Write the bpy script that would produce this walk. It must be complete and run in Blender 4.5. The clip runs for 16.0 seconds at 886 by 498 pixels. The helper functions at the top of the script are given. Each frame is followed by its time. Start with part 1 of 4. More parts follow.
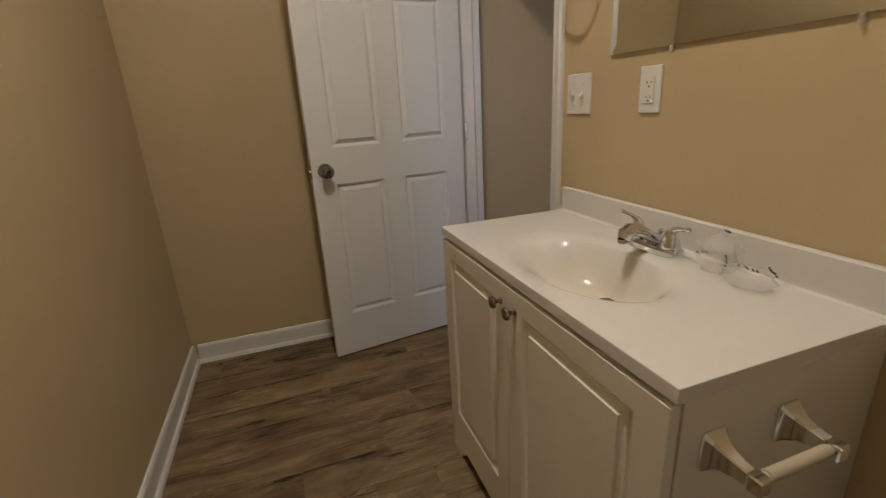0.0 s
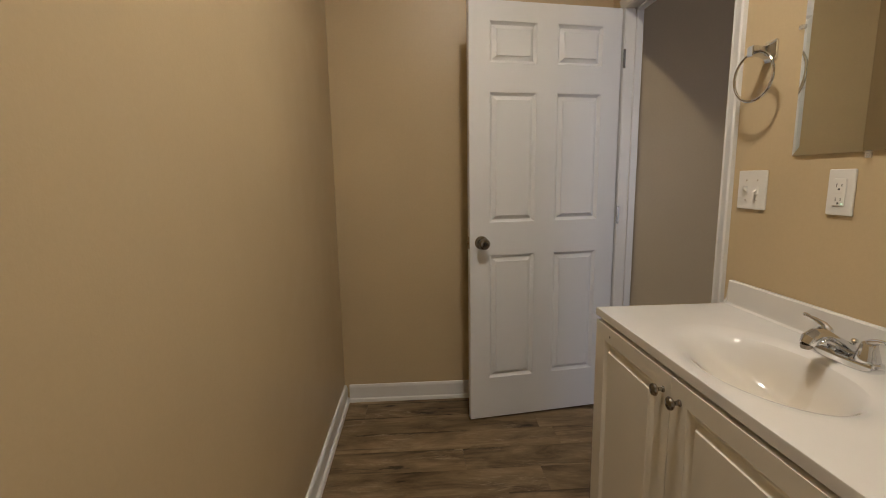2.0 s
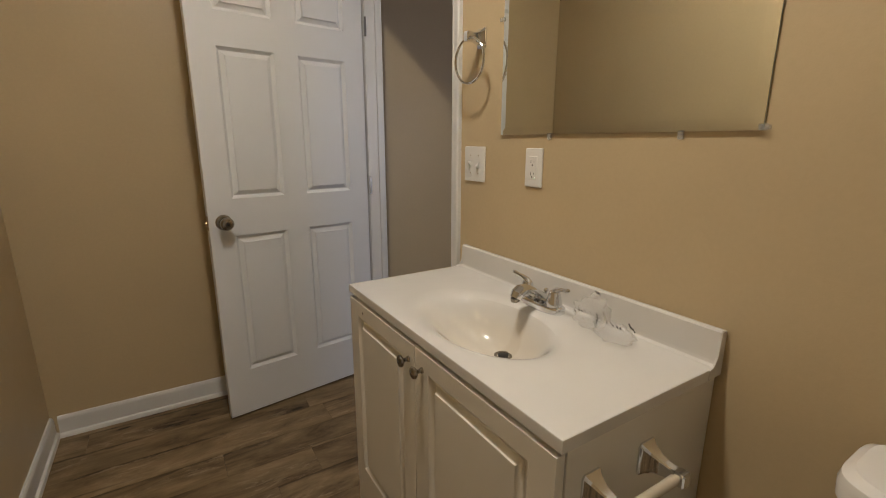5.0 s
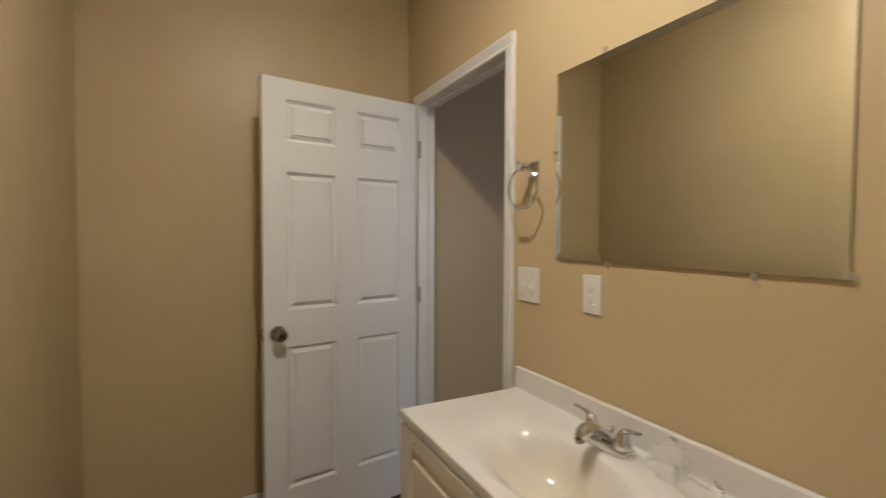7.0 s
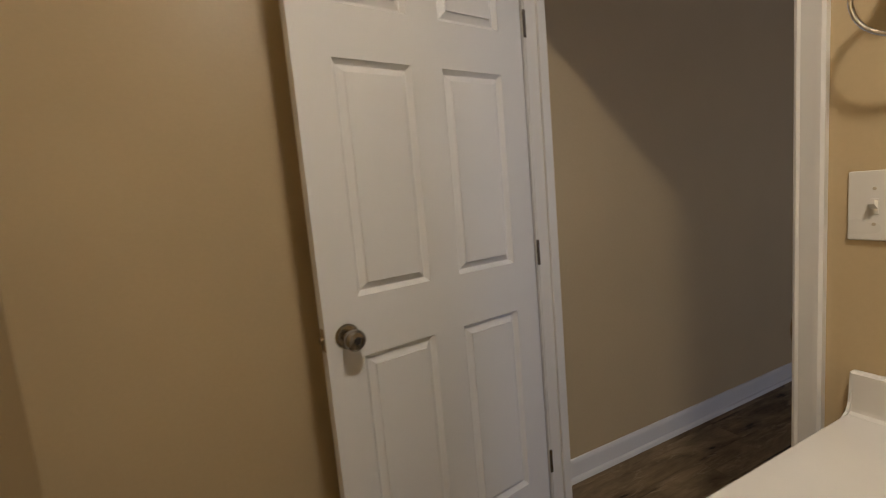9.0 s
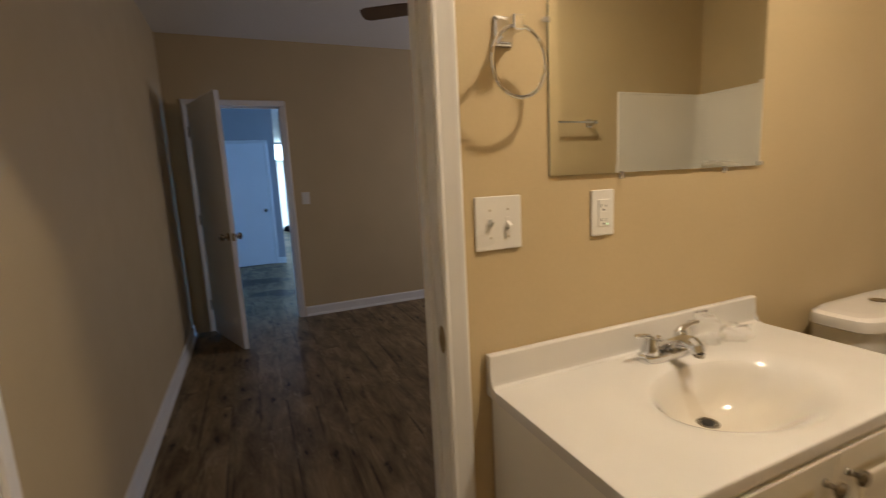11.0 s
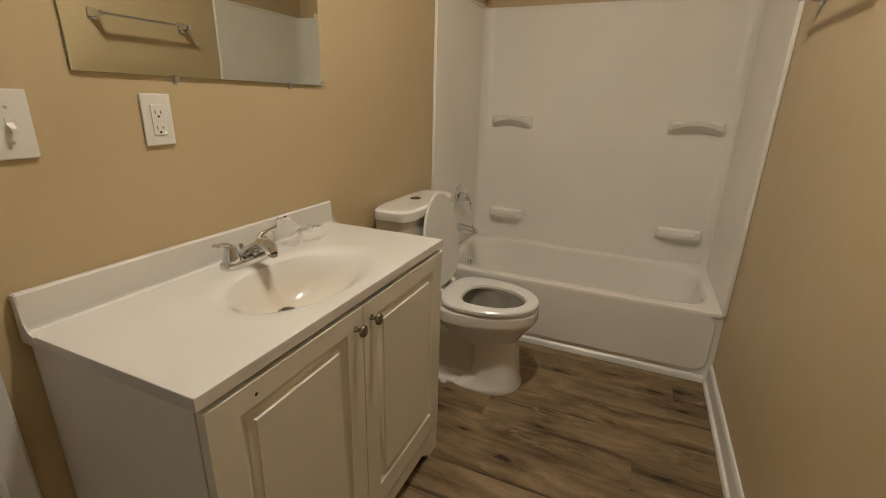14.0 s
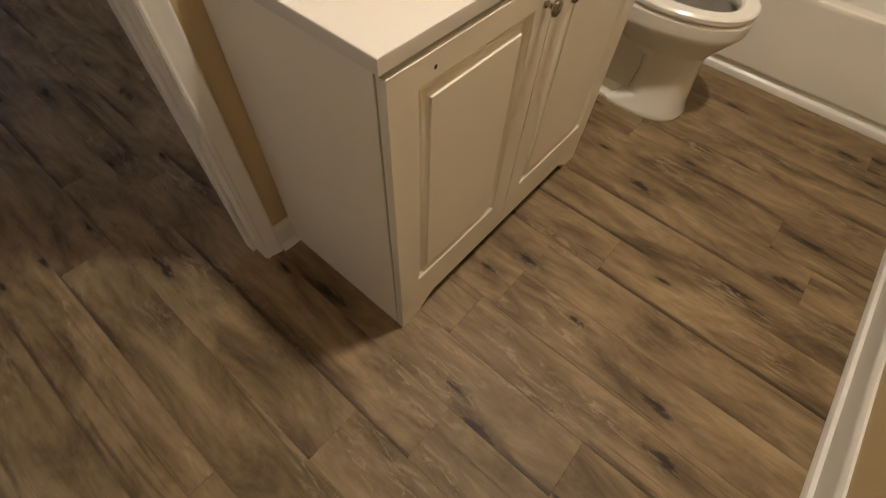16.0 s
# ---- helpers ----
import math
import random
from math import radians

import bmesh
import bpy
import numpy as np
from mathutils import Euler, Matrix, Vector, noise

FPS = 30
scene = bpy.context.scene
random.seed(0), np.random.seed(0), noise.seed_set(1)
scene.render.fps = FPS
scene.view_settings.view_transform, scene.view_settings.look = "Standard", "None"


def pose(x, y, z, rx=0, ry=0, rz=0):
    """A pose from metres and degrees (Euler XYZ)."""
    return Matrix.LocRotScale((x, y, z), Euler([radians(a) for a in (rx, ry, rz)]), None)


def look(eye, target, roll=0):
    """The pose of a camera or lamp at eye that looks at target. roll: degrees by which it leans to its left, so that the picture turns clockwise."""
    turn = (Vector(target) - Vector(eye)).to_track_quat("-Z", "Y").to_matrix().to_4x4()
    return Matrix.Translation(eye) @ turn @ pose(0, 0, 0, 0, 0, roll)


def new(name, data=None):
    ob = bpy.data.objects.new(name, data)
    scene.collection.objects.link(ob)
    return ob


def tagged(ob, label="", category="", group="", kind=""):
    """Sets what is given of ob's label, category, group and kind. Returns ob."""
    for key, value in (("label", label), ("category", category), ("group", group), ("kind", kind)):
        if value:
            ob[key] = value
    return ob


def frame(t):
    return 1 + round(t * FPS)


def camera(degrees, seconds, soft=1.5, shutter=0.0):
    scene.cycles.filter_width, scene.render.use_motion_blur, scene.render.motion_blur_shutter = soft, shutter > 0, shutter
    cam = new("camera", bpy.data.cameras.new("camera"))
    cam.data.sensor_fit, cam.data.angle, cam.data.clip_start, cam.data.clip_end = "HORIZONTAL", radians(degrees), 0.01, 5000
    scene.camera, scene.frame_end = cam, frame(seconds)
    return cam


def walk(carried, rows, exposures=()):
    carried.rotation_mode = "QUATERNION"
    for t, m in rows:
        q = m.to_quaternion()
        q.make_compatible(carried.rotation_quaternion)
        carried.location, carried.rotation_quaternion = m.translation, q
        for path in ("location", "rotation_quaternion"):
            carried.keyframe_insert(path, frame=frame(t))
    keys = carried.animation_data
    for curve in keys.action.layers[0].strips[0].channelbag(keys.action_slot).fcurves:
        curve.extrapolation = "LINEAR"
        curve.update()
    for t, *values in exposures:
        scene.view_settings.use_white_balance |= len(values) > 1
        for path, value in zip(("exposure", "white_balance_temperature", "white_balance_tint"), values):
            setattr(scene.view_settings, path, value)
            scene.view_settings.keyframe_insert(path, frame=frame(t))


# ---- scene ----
cam = camera(89.4, 16.0, soft=0.95, shutter=0.25)
PATH = [
    (0, (0.027, 2.097, 1.184), (0.639, 3.898, 0.565), -3.2),
    (0.5, (-0.09, 2.046, 1.199), (0.304, 3.936, 0.679), -2.9),
    (1, (-0.123, 2.008, 1.214), (0.106, 3.951, 0.797), -2.1),
    (1.5, (-0.123, 2.013, 1.254), (-0.067, 3.986, 0.928), -2.2),
    (2, (-0.112, 2.0, 1.236), (-0.002, 3.973, 0.927), -0.9),
    (2.5, (-0.079, 2.009, 1.224), (0.199, 3.95, 0.832), -0.9),
    (3, (-0.061, 2.02, 1.198), (0.425, 3.885, 0.664), -0.3),
    (3.5, (-0.038, 2.043, 1.176), (0.648, 3.789, 0.482), 0.2),
    (4, (-0.027, 2.043, 1.176), (0.783, 3.728, 0.467), 0.2),
    (4.5, (-0.011, 2.042, 1.217), (0.926, 3.716, 0.649), -0.3),
    (4.7, (-0.012, 2.046, 1.235), (0.978, 3.701, 0.705), -0.5),
    (6.8, (0.006, 2.092, 1.375), (1.095, 3.768, 1.325), 0.3),
    (7, (-0.047, 2.094, 1.358), (0.863, 3.873, 1.295), 0.2),
    (7.5, (-0.132, 2.163, 1.292), (0.4, 4.088, 1.192), 0.5),
    (8, (-0.149, 2.368, 1.239), (0.254, 4.32, 1.069), 0.1),
    (8.2, (-0.151, 2.489, 1.255), (0.268, 4.434, 1.057), -1.0),
    (10.3, (0.132, 3.654, 1.278), (2.07, 4.057, 0.992), -5.6),
    (10.5, (0.134, 3.71, 1.282), (2.114, 3.738, 1.0), -5.0),
    (10.8, (0.101, 3.795, 1.286), (2.019, 3.286, 1.033), -4.4),
    (11, (0.065, 3.826, 1.288), (1.884, 3.055, 0.982), -2.9),
    (11.5, (-0.015, 3.796, 1.268), (1.455, 2.497, 0.875), -0.1),
    (12, (-0.055, 3.767, 1.248), (1.088, 2.19, 0.791), 1.5),
    (12.5, (-0.08, 3.75, 1.244), (0.905, 2.084, 0.739), 1.8),
    (13, (-0.081, 3.751, 1.245), (0.805, 2.041, 0.706), 1.9),
    (13.5, (-0.084, 3.749, 1.246), (0.731, 2.013, 0.678), 1.7),
    (14, (-0.091, 3.738, 1.248), (0.659, 1.994, 0.617), 1.6),
    (14.5, (-0.086, 3.726, 1.247), (0.647, 2.039, 0.461), 1.9),
    (15, (-0.031, 3.685, 1.203), (0.728, 2.189, 0.114), 2.8),
    (15.5, (0.053, 3.712, 1.167), (0.781, 2.512, -0.258), 4.1),
    (16, (0.086, 3.705, 1.149), (0.754, 2.817, -0.514), 4.5),
]
EXPOSURES = [(0.0, -0.37, 6350, 12), (0.5, -0.22, 6200, 13), (4.0, -0.17, 6150, 13), (4.5, -0.2, 6100, 12), (7.0, -0.1, 6180, 11), (8.2, -0.25, 6230, 13), (10.5, -0.02, 7100, 13), (11.0, 0.1, 7350, 14), (11.5, 0.08, 7700, 14), (12.0, 0.08, 7700, 14), (12.5, -0.02, 7250, 13), (13.0, -0.06, 6700, 10), (14.0, -0.07, 6350, 9), (15.0, -0.15, 6450, 10), (15.5, -0.06, 6400, 12), (16.0, 0.5, 6720, 13)]
walk(cam, [(t, look(eye, target, roll)) for t, eye, target, roll in PATH], EXPOSURES)

# ---- world, light ----
world = bpy.data.worlds.new("sky")
scene.world = world
world.use_nodes = True
wn = world.node_tree.nodes
sky = wn.new("ShaderNodeTexSky")
sky.sky_type, sky.sun_disc, sky.sun_elevation, sky.sun_rotation = "NISHITA", False, radians(40), radians(200)
world.node_tree.links.new(sky.outputs[0], wn["Background"].inputs[0])
wn["Background"].inputs[1].default_value = 0.1


def window_light(name, m, sx, sy, watts, colour):
    la = bpy.data.lights.new(name, "AREA")
    la.shape, la.size, la.size_y, la.energy, la.color = "RECTANGLE", sx, sy, watts, colour
    ob = new(name, la)
    ob.matrix_world = m
    return ob


DAY = (0.14, 0.40, 1.0)
LAMP = 375.0
window_light("bedroom_daylight", pose(2.9, 0.03, 1.45, 104, 0, 0), 1.3, 1.2, 24, (0.74, 0.78, 1.0))
window_light("hall_daylight", pose(7.0, -1.38, 1.4, 90, 0, 0), 3.0, 1.8, 270, DAY)

# ---- materials ----


def material(name, colour, rough=0.5, metal=0.0, grain=0.0, grain_scale=60.0, stain=0.0, stain_scale=3.0, bump=0.0, bump_scale=200.0, coat=0.0, spec=0.5):
    """Principled surface with colour variation at two scales and fine relief, in world metres."""
    m = bpy.data.materials.new(name)
    m.use_nodes = True
    nt = m.node_tree
    n, l = nt.nodes, nt.links
    b = n["Principled BSDF"]
    b.inputs["Roughness"].default_value, b.inputs["Metallic"].default_value = rough, metal
    b.inputs["Coat Weight"].default_value = coat
    b.inputs["Specular IOR Level"].default_value = spec
    geo = n.new("ShaderNodeNewGeometry")
    col = n.new("ShaderNodeRGB")
    col.outputs[0].default_value = (*colour, 1)
    last = col.outputs[0]
    for amount, scale in ((stain, stain_scale), (grain, grain_scale)):
        if amount:
            t = n.new("ShaderNodeTexNoise")
            t.inputs["Scale"].default_value, t.inputs["Detail"].default_value = scale, 5
            l.new(geo.outputs["Position"], t.inputs["Vector"])
            r = n.new("ShaderNodeMapRange")
            r.inputs[1].default_value, r.inputs[2].default_value = 0.3, 0.7
            r.inputs[3].default_value, r.inputs[4].default_value = 1 - amount, 1 + amount
            l.new(t.outputs[0], r.inputs[0])
            x = n.new("ShaderNodeMix")
            x.data_type, x.blend_type = "RGBA", "MULTIPLY"
            x.inputs[0].default_value = 1
            l.new(last, x.inputs[6])
            l.new(r.outputs[0], x.inputs[7])
            last = x.outputs[2]
    l.new(last, b.inputs["Base Color"])
    if bump:
        t = n.new("ShaderNodeTexNoise")
        t.inputs["Scale"].default_value, t.inputs["Detail"].default_value = bump_scale, 3
        l.new(geo.outputs["Position"], t.inputs["Vector"])
        u = n.new("ShaderNodeBump")
        u.inputs["Strength"].default_value, u.inputs["Distance"].default_value = bump, 0.002
        l.new(t.outputs[0], u.inputs["Height"])
        l.new(u.outputs[0], b.inputs["Normal"])
    if rough > 0.12 and metal < 0.5:
        t = n.new("ShaderNodeTexNoise")
        t.inputs["Scale"].default_value = 9
        l.new(geo.outputs["Position"], t.inputs["Vector"])
        r = n.new("ShaderNodeMapRange")
        r.inputs[3].default_value, r.inputs[4].default_value = rough * 0.8, rough * 1.2
        l.new(t.outputs[0], r.inputs[0])
        l.new(r.outputs[0], b.inputs["Roughness"])
    return m


def plank_material():
    """Greyish brown vinyl plank: long grain, dark cracks, knots, each plank shifted and toned by its own random."""
    m = bpy.data.materials.new("wood_plank_vinyl")
    m.use_nodes = True
    n, l = m.node_tree.nodes, m.node_tree.links
    b = n["Principled BSDF"]
    geo, info = n.new("ShaderNodeNewGeometry"), n.new("ShaderNodeObjectInfo")

    def math_node(op, a, c=None):
        k = n.new("ShaderNodeMath")
        k.operation = op
        for i, v in enumerate((a, c)):
            if v is None:
                continue
            if isinstance(v, (int, float)):
                k.inputs[i].default_value = v
            else:
                l.new(v, k.inputs[i])
        return k.outputs[0]

    shift = n.new("ShaderNodeCombineXYZ")
    l.new(math_node("MULTIPLY", info.outputs["Random"], 37.0), shift.inputs[0])
    l.new(math_node("MULTIPLY", info.outputs["Random"], 91.0), shift.inputs[1])
    add = n.new("ShaderNodeVectorMath")
    l.new(geo.outputs["Position"], add.inputs[0])
    l.new(shift.outputs[0], add.inputs[1])

    def tex(kind, sx, sy, **sockets):
        s = n.new("ShaderNodeVectorMath")
        s.operation = "MULTIPLY"
        s.inputs[1].default_value = (sx, sy, 1)
        l.new(add.outputs[0], s.inputs[0])
        t = n.new(kind)
        if kind == "ShaderNodeTexVoronoi":
            t.voronoi_dimensions = "2D"
        else:
            t.noise_dimensions = "2D"
        l.new(s.outputs[0], t.inputs["Vector"])
        for k, v in sockets.items():
            t.inputs[k].default_value = v
        return t

    def ramp(src, *stops):
        r = n.new("ShaderNodeValToRGB")
        while len(r.color_ramp.elements) < len(stops):
            r.color_ramp.elements.new(0.5)
        for e, (p, c) in zip(r.color_ramp.elements, stops):
            e.position, e.color = p, (*c, 1) if isinstance(c, tuple) else (c, c, c, 1)
        l.new(src, r.inputs[0])
        return r.outputs[0]

    def mix(kind, fac, a, c):
        x = n.new("ShaderNodeMix")
        x.data_type, x.blend_type = "RGBA", kind
        if isinstance(fac, (int, float)):
            x.inputs[0].default_value = fac
        else:
            l.new(fac, x.inputs[0])
        for i, v in ((6, a), (7, c)):
            if isinstance(v, tuple):
                x.inputs[i].default_value = (*v, 1)
            else:
                l.new(v, x.inputs[i])
        return x.outputs[2]

    broad = tex("ShaderNodeTexNoise", 2.7, 9.5, Scale=1.0, Detail=6.0, Roughness=0.66, Distortion=0.35)
    fine = tex("ShaderNodeTexNoise", 6.0, 110.0, Scale=1.0, Detail=6.0, Roughness=0.65, Distortion=0.5)
    base = ramp(broad.outputs[0], (0.28, (0.072, 0.045, 0.023)), (0.42, (0.152, 0.103, 0.054)), (0.57, (0.226, 0.160, 0.087)), (0.73, (0.315, 0.232, 0.136)))
    base = mix("MULTIPLY", 1.0, base, ramp(fine.outputs[0], (0.3, 0.90), (0.5, 1.0), (0.75, 1.07)))
    patch = tex("ShaderNodeTexNoise", 1.1, 6.0, Scale=1.0, Detail=3.0)
    crack = tex("ShaderNodeTexNoise", 1.0, 46.0, Scale=1.0, Detail=6.0, Roughness=0.7, Distortion=0.5)
    where = ramp(patch.outputs[0], (0.50, 0.0), (0.66, 0.9))
    base = mix("MULTIPLY", where, base, ramp(crack.outputs[0], (0.0, 1.0), (0.56, 1.0), (0.63, 0.55), (0.72, 0.22)))
    # split, darkened plank edges
    local = n.new("ShaderNodeTexCoord")
    axes = n.new("ShaderNodeSeparateXYZ")
    l.new(local.outputs["Object"], axes.inputs[0])
    rough_edge = tex("ShaderNodeTexNoise", 9.0, 60.0, Scale=1.0, Detail=5.0, Roughness=0.7)
    side = math_node("ADD", axes.outputs[1], math_node("MULTIPLY", math_node("SUBTRACT", rough_edge.outputs[0], 0.5), 0.030))
    some_edge = tex("ShaderNodeTexNoise", 1.6, 0.8, Scale=1.0, Detail=2.0)
    worn = math_node("MULTIPLY", ramp(side, (0.060, 0.0), (0.070, 0.75), (0.080, 0.9)), ramp(some_edge.outputs[0], (0.50, 0.0), (0.58, 1.0)))
    base = mix("MIX", worn, base, (0.034, 0.021, 0.012))
    wob = tex("ShaderNodeTexNoise", 22.0, 80.0, Scale=1.0, Detail=4.0)
    for sx, sy, keep in ((1.9, 6.2, 0.70), (3.4, 12.0, 0.90)):
        knot = tex("ShaderNodeTexVoronoi", sx, sy, Scale=1.0)
        d = math_node("ADD", knot.outputs["Distance"], math_node("MULTIPLY", math_node("SUBTRACT", wob.outputs[0], 0.5), 0.22))
        split = n.new("ShaderNodeSeparateColor")
        l.new(knot.outputs["Color"], split.inputs[0])
        some = math_node("GREATER_THAN", split.outputs[0], keep)
        halo = math_node("MULTIPLY", ramp(d, (0.06, 0.55), (0.27, 0.0)), some)
        near = math_node("MULTIPLY", ramp(d, (0.02, 1.0), (0.05, 0.85), (0.095, 0.0)), some)
        base = mix("MIX", halo, base, (0.060, 0.037, 0.021))
        base = mix("MIX", near, base, (0.020, 0.012, 0.007))
    # pale scraped flecks in clusters
    pale = tex("ShaderNodeTexNoise", 10.0, 52.0, Scale=1.0, Detail=7.0, Roughness=0.8, Distortion=0.7)
    cluster = tex("ShaderNodeTexNoise", 2.6, 9.0, Scale=1.0, Detail=2.0)
    flecks = math_node("MULTIPLY", ramp(pale.outputs[0], (0.52, 0.0), (0.62, 0.75)), ramp(cluster.outputs[0], (0.50, 0.0), (0.66, 1.0)))
    base = mix("MIX", flecks, base, (0.33, 0.255, 0.165))
    tone = math_node("ADD", math_node("MULTIPLY", info.outputs["Random"], 0.18), 0.90)
    base = mix("MULTIPLY", 1.0, base, tone)
    l.new(base, b.inputs["Base Color"])
    b.inputs["Specular IOR Level"].default_value = 0.32
    l.new(ramp(fine.outputs[0], (0.2, 0.60), (0.8, 0.47)), b.inputs["Roughness"])
    u = n.new("ShaderNodeBump")
    u.inputs["Strength"].default_value, u.inputs["Distance"].default_value = 0.25, 0.001
    l.new(fine.outputs[0], u.inputs["Height"])
    l.new(u.outputs[0], b.inputs["Normal"])
    return m


def vanity_top_material():
    """Glossy cultured marble with a tan strip that runs from under the faucet to the drain, and yellowing in the bowl.
    """
    m = material("cultured_marble", (0.65, 0.63, 0.59), 0.11, stain=0.03, stain_scale=5.0, coat=0.3)
    n, l = m.node_tree.nodes, m.node_tree.links
    b = n["Principled BSDF"]
    old = b.inputs["Base Color"].links[0].from_socket
    geo = n.new("ShaderNodeNewGeometry")
    sep = n.new("ShaderNodeSeparateXYZ")
    l.new(geo.outputs["Position"], sep.inputs[0])
    wob = n.new("ShaderNodeTexNoise")
    wob.inputs["Scale"].default_value = 30

    def rng(src, a, c, lo, hi):
        r = n.new("ShaderNodeMapRange")
        r.interpolation_type = "SMOOTHSTEP"
        for i, v in enumerate((a, c, lo, hi)):
            r.inputs[i + 1].default_value = v
        l.new(src, r.inputs[0])
        return r.outputs[0]

    def times(a, c):
        k = n.new("ShaderNodeMath")
        k.operation = "MULTIPLY"
        l.new(a, k.inputs[0])
        l.new(c, k.inputs[1])
        return k.outputs[0]

    l.new(geo.outputs["Position"], wob.inputs["Vector"])
    jit = n.new("ShaderNodeMath")
    jit.operation = "MULTIPLY_ADD"
    l.new(wob.outputs[0], jit.inputs[0])
    jit.inputs[1].default_value = 0.02
    l.new(sep.outputs[1], jit.inputs[2])
    # tan strip down the bowl, in line with the spout, with wavering sides
    strip = times(rng(jit.outputs[0], 2.892, 2.902, 0, 1), rng(jit.outputs[0], 2.932, 2.946, 1, 0))
    strip = times(strip, rng(sep.outputs[0], 0.690, 0.72, 0, 1))
    strip = times(strip, rng(sep.outputs[2], 0.812, 0.800, 0, 0.20))
    deep = rng(sep.outputs[2], 0.812, 0.72, 0, 0.48)
    x = n.new("ShaderNodeMix")
    x.data_type = "RGBA"
    l.new(deep, x.inputs[0])
    l.new(old, x.inputs[6])
    x.inputs[7].default_value = (0.64, 0.56, 0.42, 1)
    y = n.new("ShaderNodeMix")
    y.data_type = "RGBA"
    l.new(strip, y.inputs[0])
    l.new(x.outputs[2], y.inputs[6])
    y.inputs[7].default_value = (0.44, 0.34, 0.22, 1)
    l.new(y.outputs[2], b.inputs["Base Color"])
    return m


def clear_material(name, tint, rough, alpha):
    m = bpy.data.materials.new(name)
    m.use_nodes = True
    b = m.node_tree.nodes["Principled BSDF"]
    b.inputs["Base Color"].default_value = (*tint, 1)
    b.inputs["Roughness"].default_value = rough
    b.inputs["Alpha"].default_value = alpha
    return m


def glow_material(name, colour, strength):
    m = bpy.data.materials.new(name)
    m.use_nodes = True
    b = m.node_tree.nodes["Principled BSDF"]
    b.inputs["Base Color"].default_value = (0.9, 0.9, 0.88, 1)
    b.inputs["Emission Color"].default_value = (*colour, 1)
    b.inputs["Emission Strength"].default_value = strength
    return m


WALL = material("tan_wall_paint", (0.507, 0.398, 0.238), 0.40, grain=0.015, grain_scale=90, stain=0.035, stain_scale=2.2, bump=0.12, bump_scale=240, spec=0.35)
CEIL = material("ceiling_paint", (0.70, 0.68, 0.63), 0.7, grain=0.03, grain_scale=70, bump=0.5, bump_scale=90)
TRIM = material("white_trim_paint", (0.68, 0.67, 0.645), 0.32, stain=0.03, stain_scale=4, bump=0.06, bump_scale=120)
DOOR = material("white_door_paint", (0.69, 0.69, 0.685), 0.36, stain=0.02, stain_scale=3, bump=0.08, bump_scale=300)
CABINET = material("cream_white_thermofoil", (0.70, 0.665, 0.585), 0.36, stain=0.025, stain_scale=4, bump=0.03, bump_scale=150)
PLANK = plank_material()
MARBLE = vanity_top_material()
CHROME = material("chrome", (0.72, 0.73, 0.75), 0.075, 1.0)
NICKEL = material("brushed_nickel", (0.32, 0.29, 0.25), 0.22, 1.0, grain=0.1, grain_scale=300)
BRASS = material("aged_brass", (0.30, 0.22, 0.12), 0.35, 1.0)
DARK = material("dark_gap", (0.02, 0.018, 0.015), 0.8, grain=0.1)
PORCELAIN = material("porcelain", (0.70, 0.675, 0.63), 0.09, stain=0.02, stain_scale=6, coat=0.4)
# darker, mottled grey porcelain for the inside of the toilet bowl
BOWL_GREY = material("grey_bowl_porcelain", (0.27, 0.25, 0.215), 0.15, stain=0.15, stain_scale=14, coat=0.3)
HALLWALL = material("pale_grey_wall_paint", (0.33, 0.33, 0.33), 0.5, grain=0.02, grain_scale=90, stain=0.03, stain_scale=2, bump=0.1, bump_scale=240)
SEAT = material("white_plastic_seat", (0.68, 0.67, 0.64), 0.2, stain=0.015)
PANEL = material("glossy_white_panel", (0.78, 0.755, 0.705), 0.24, stain=0.03, stain_scale=2.5, bump=0.05, bump_scale=5, coat=0.1)
ACRYLIC = material("white_acrylic", (0.77, 0.745, 0.695), 0.16, stain=0.02, stain_scale=3, bump=0.02, bump_scale=14, coat=0.2)
PLATE = material("white_plastic_plate", (0.70, 0.68, 0.63), 0.3, stain=0.02, stain_scale=20)
ROLLER = material("cream_plastic_roller", (0.46, 0.40, 0.30), 0.4, stain=0.03, stain_scale=30)
MIRROR = material("mirror_silver", (0.80, 0.82, 0.775), 0.012, 1.0)
GLASS_EDGE = material("mirror_edge", (0.30, 0.33, 0.30), 0.2)
CLEAR = clear_material("clear_plastic", (0.55, 0.54, 0.50), 0.08, 0.22)
BAG = clear_material("crumpled_clear_film", (0.74, 0.72, 0.68), 0.12, 0.20)
PRINT = material("dark_print", (0.045, 0.035, 0.03), 0.5, grain=0.3, grain_scale=200)
FABRIC = material("white_curtain", (0.8, 0.8, 0.8), 0.9, stain=0.04, bump=0.2)
BLACK = material("black_cloth", (0.012, 0.012, 0.014), 0.9, bump=0.4, bump_scale=60)
BLADE = material("brown_fan_blade", (0.13, 0.08, 0.05), 0.45, stain=0.15, stain_scale=8)
LAMPGLASS = glow_material("lit_frosted_glass", (1.0, 0.90, 0.75), LAMP)
LED = glow_material("green_indicator", (0.1, 1.0, 0.45), 1.5)
OUTDOOR = glow_material("outdoor_daylight", (0.45, 0.74, 1.0), 8.0)

# ---- building helpers ----


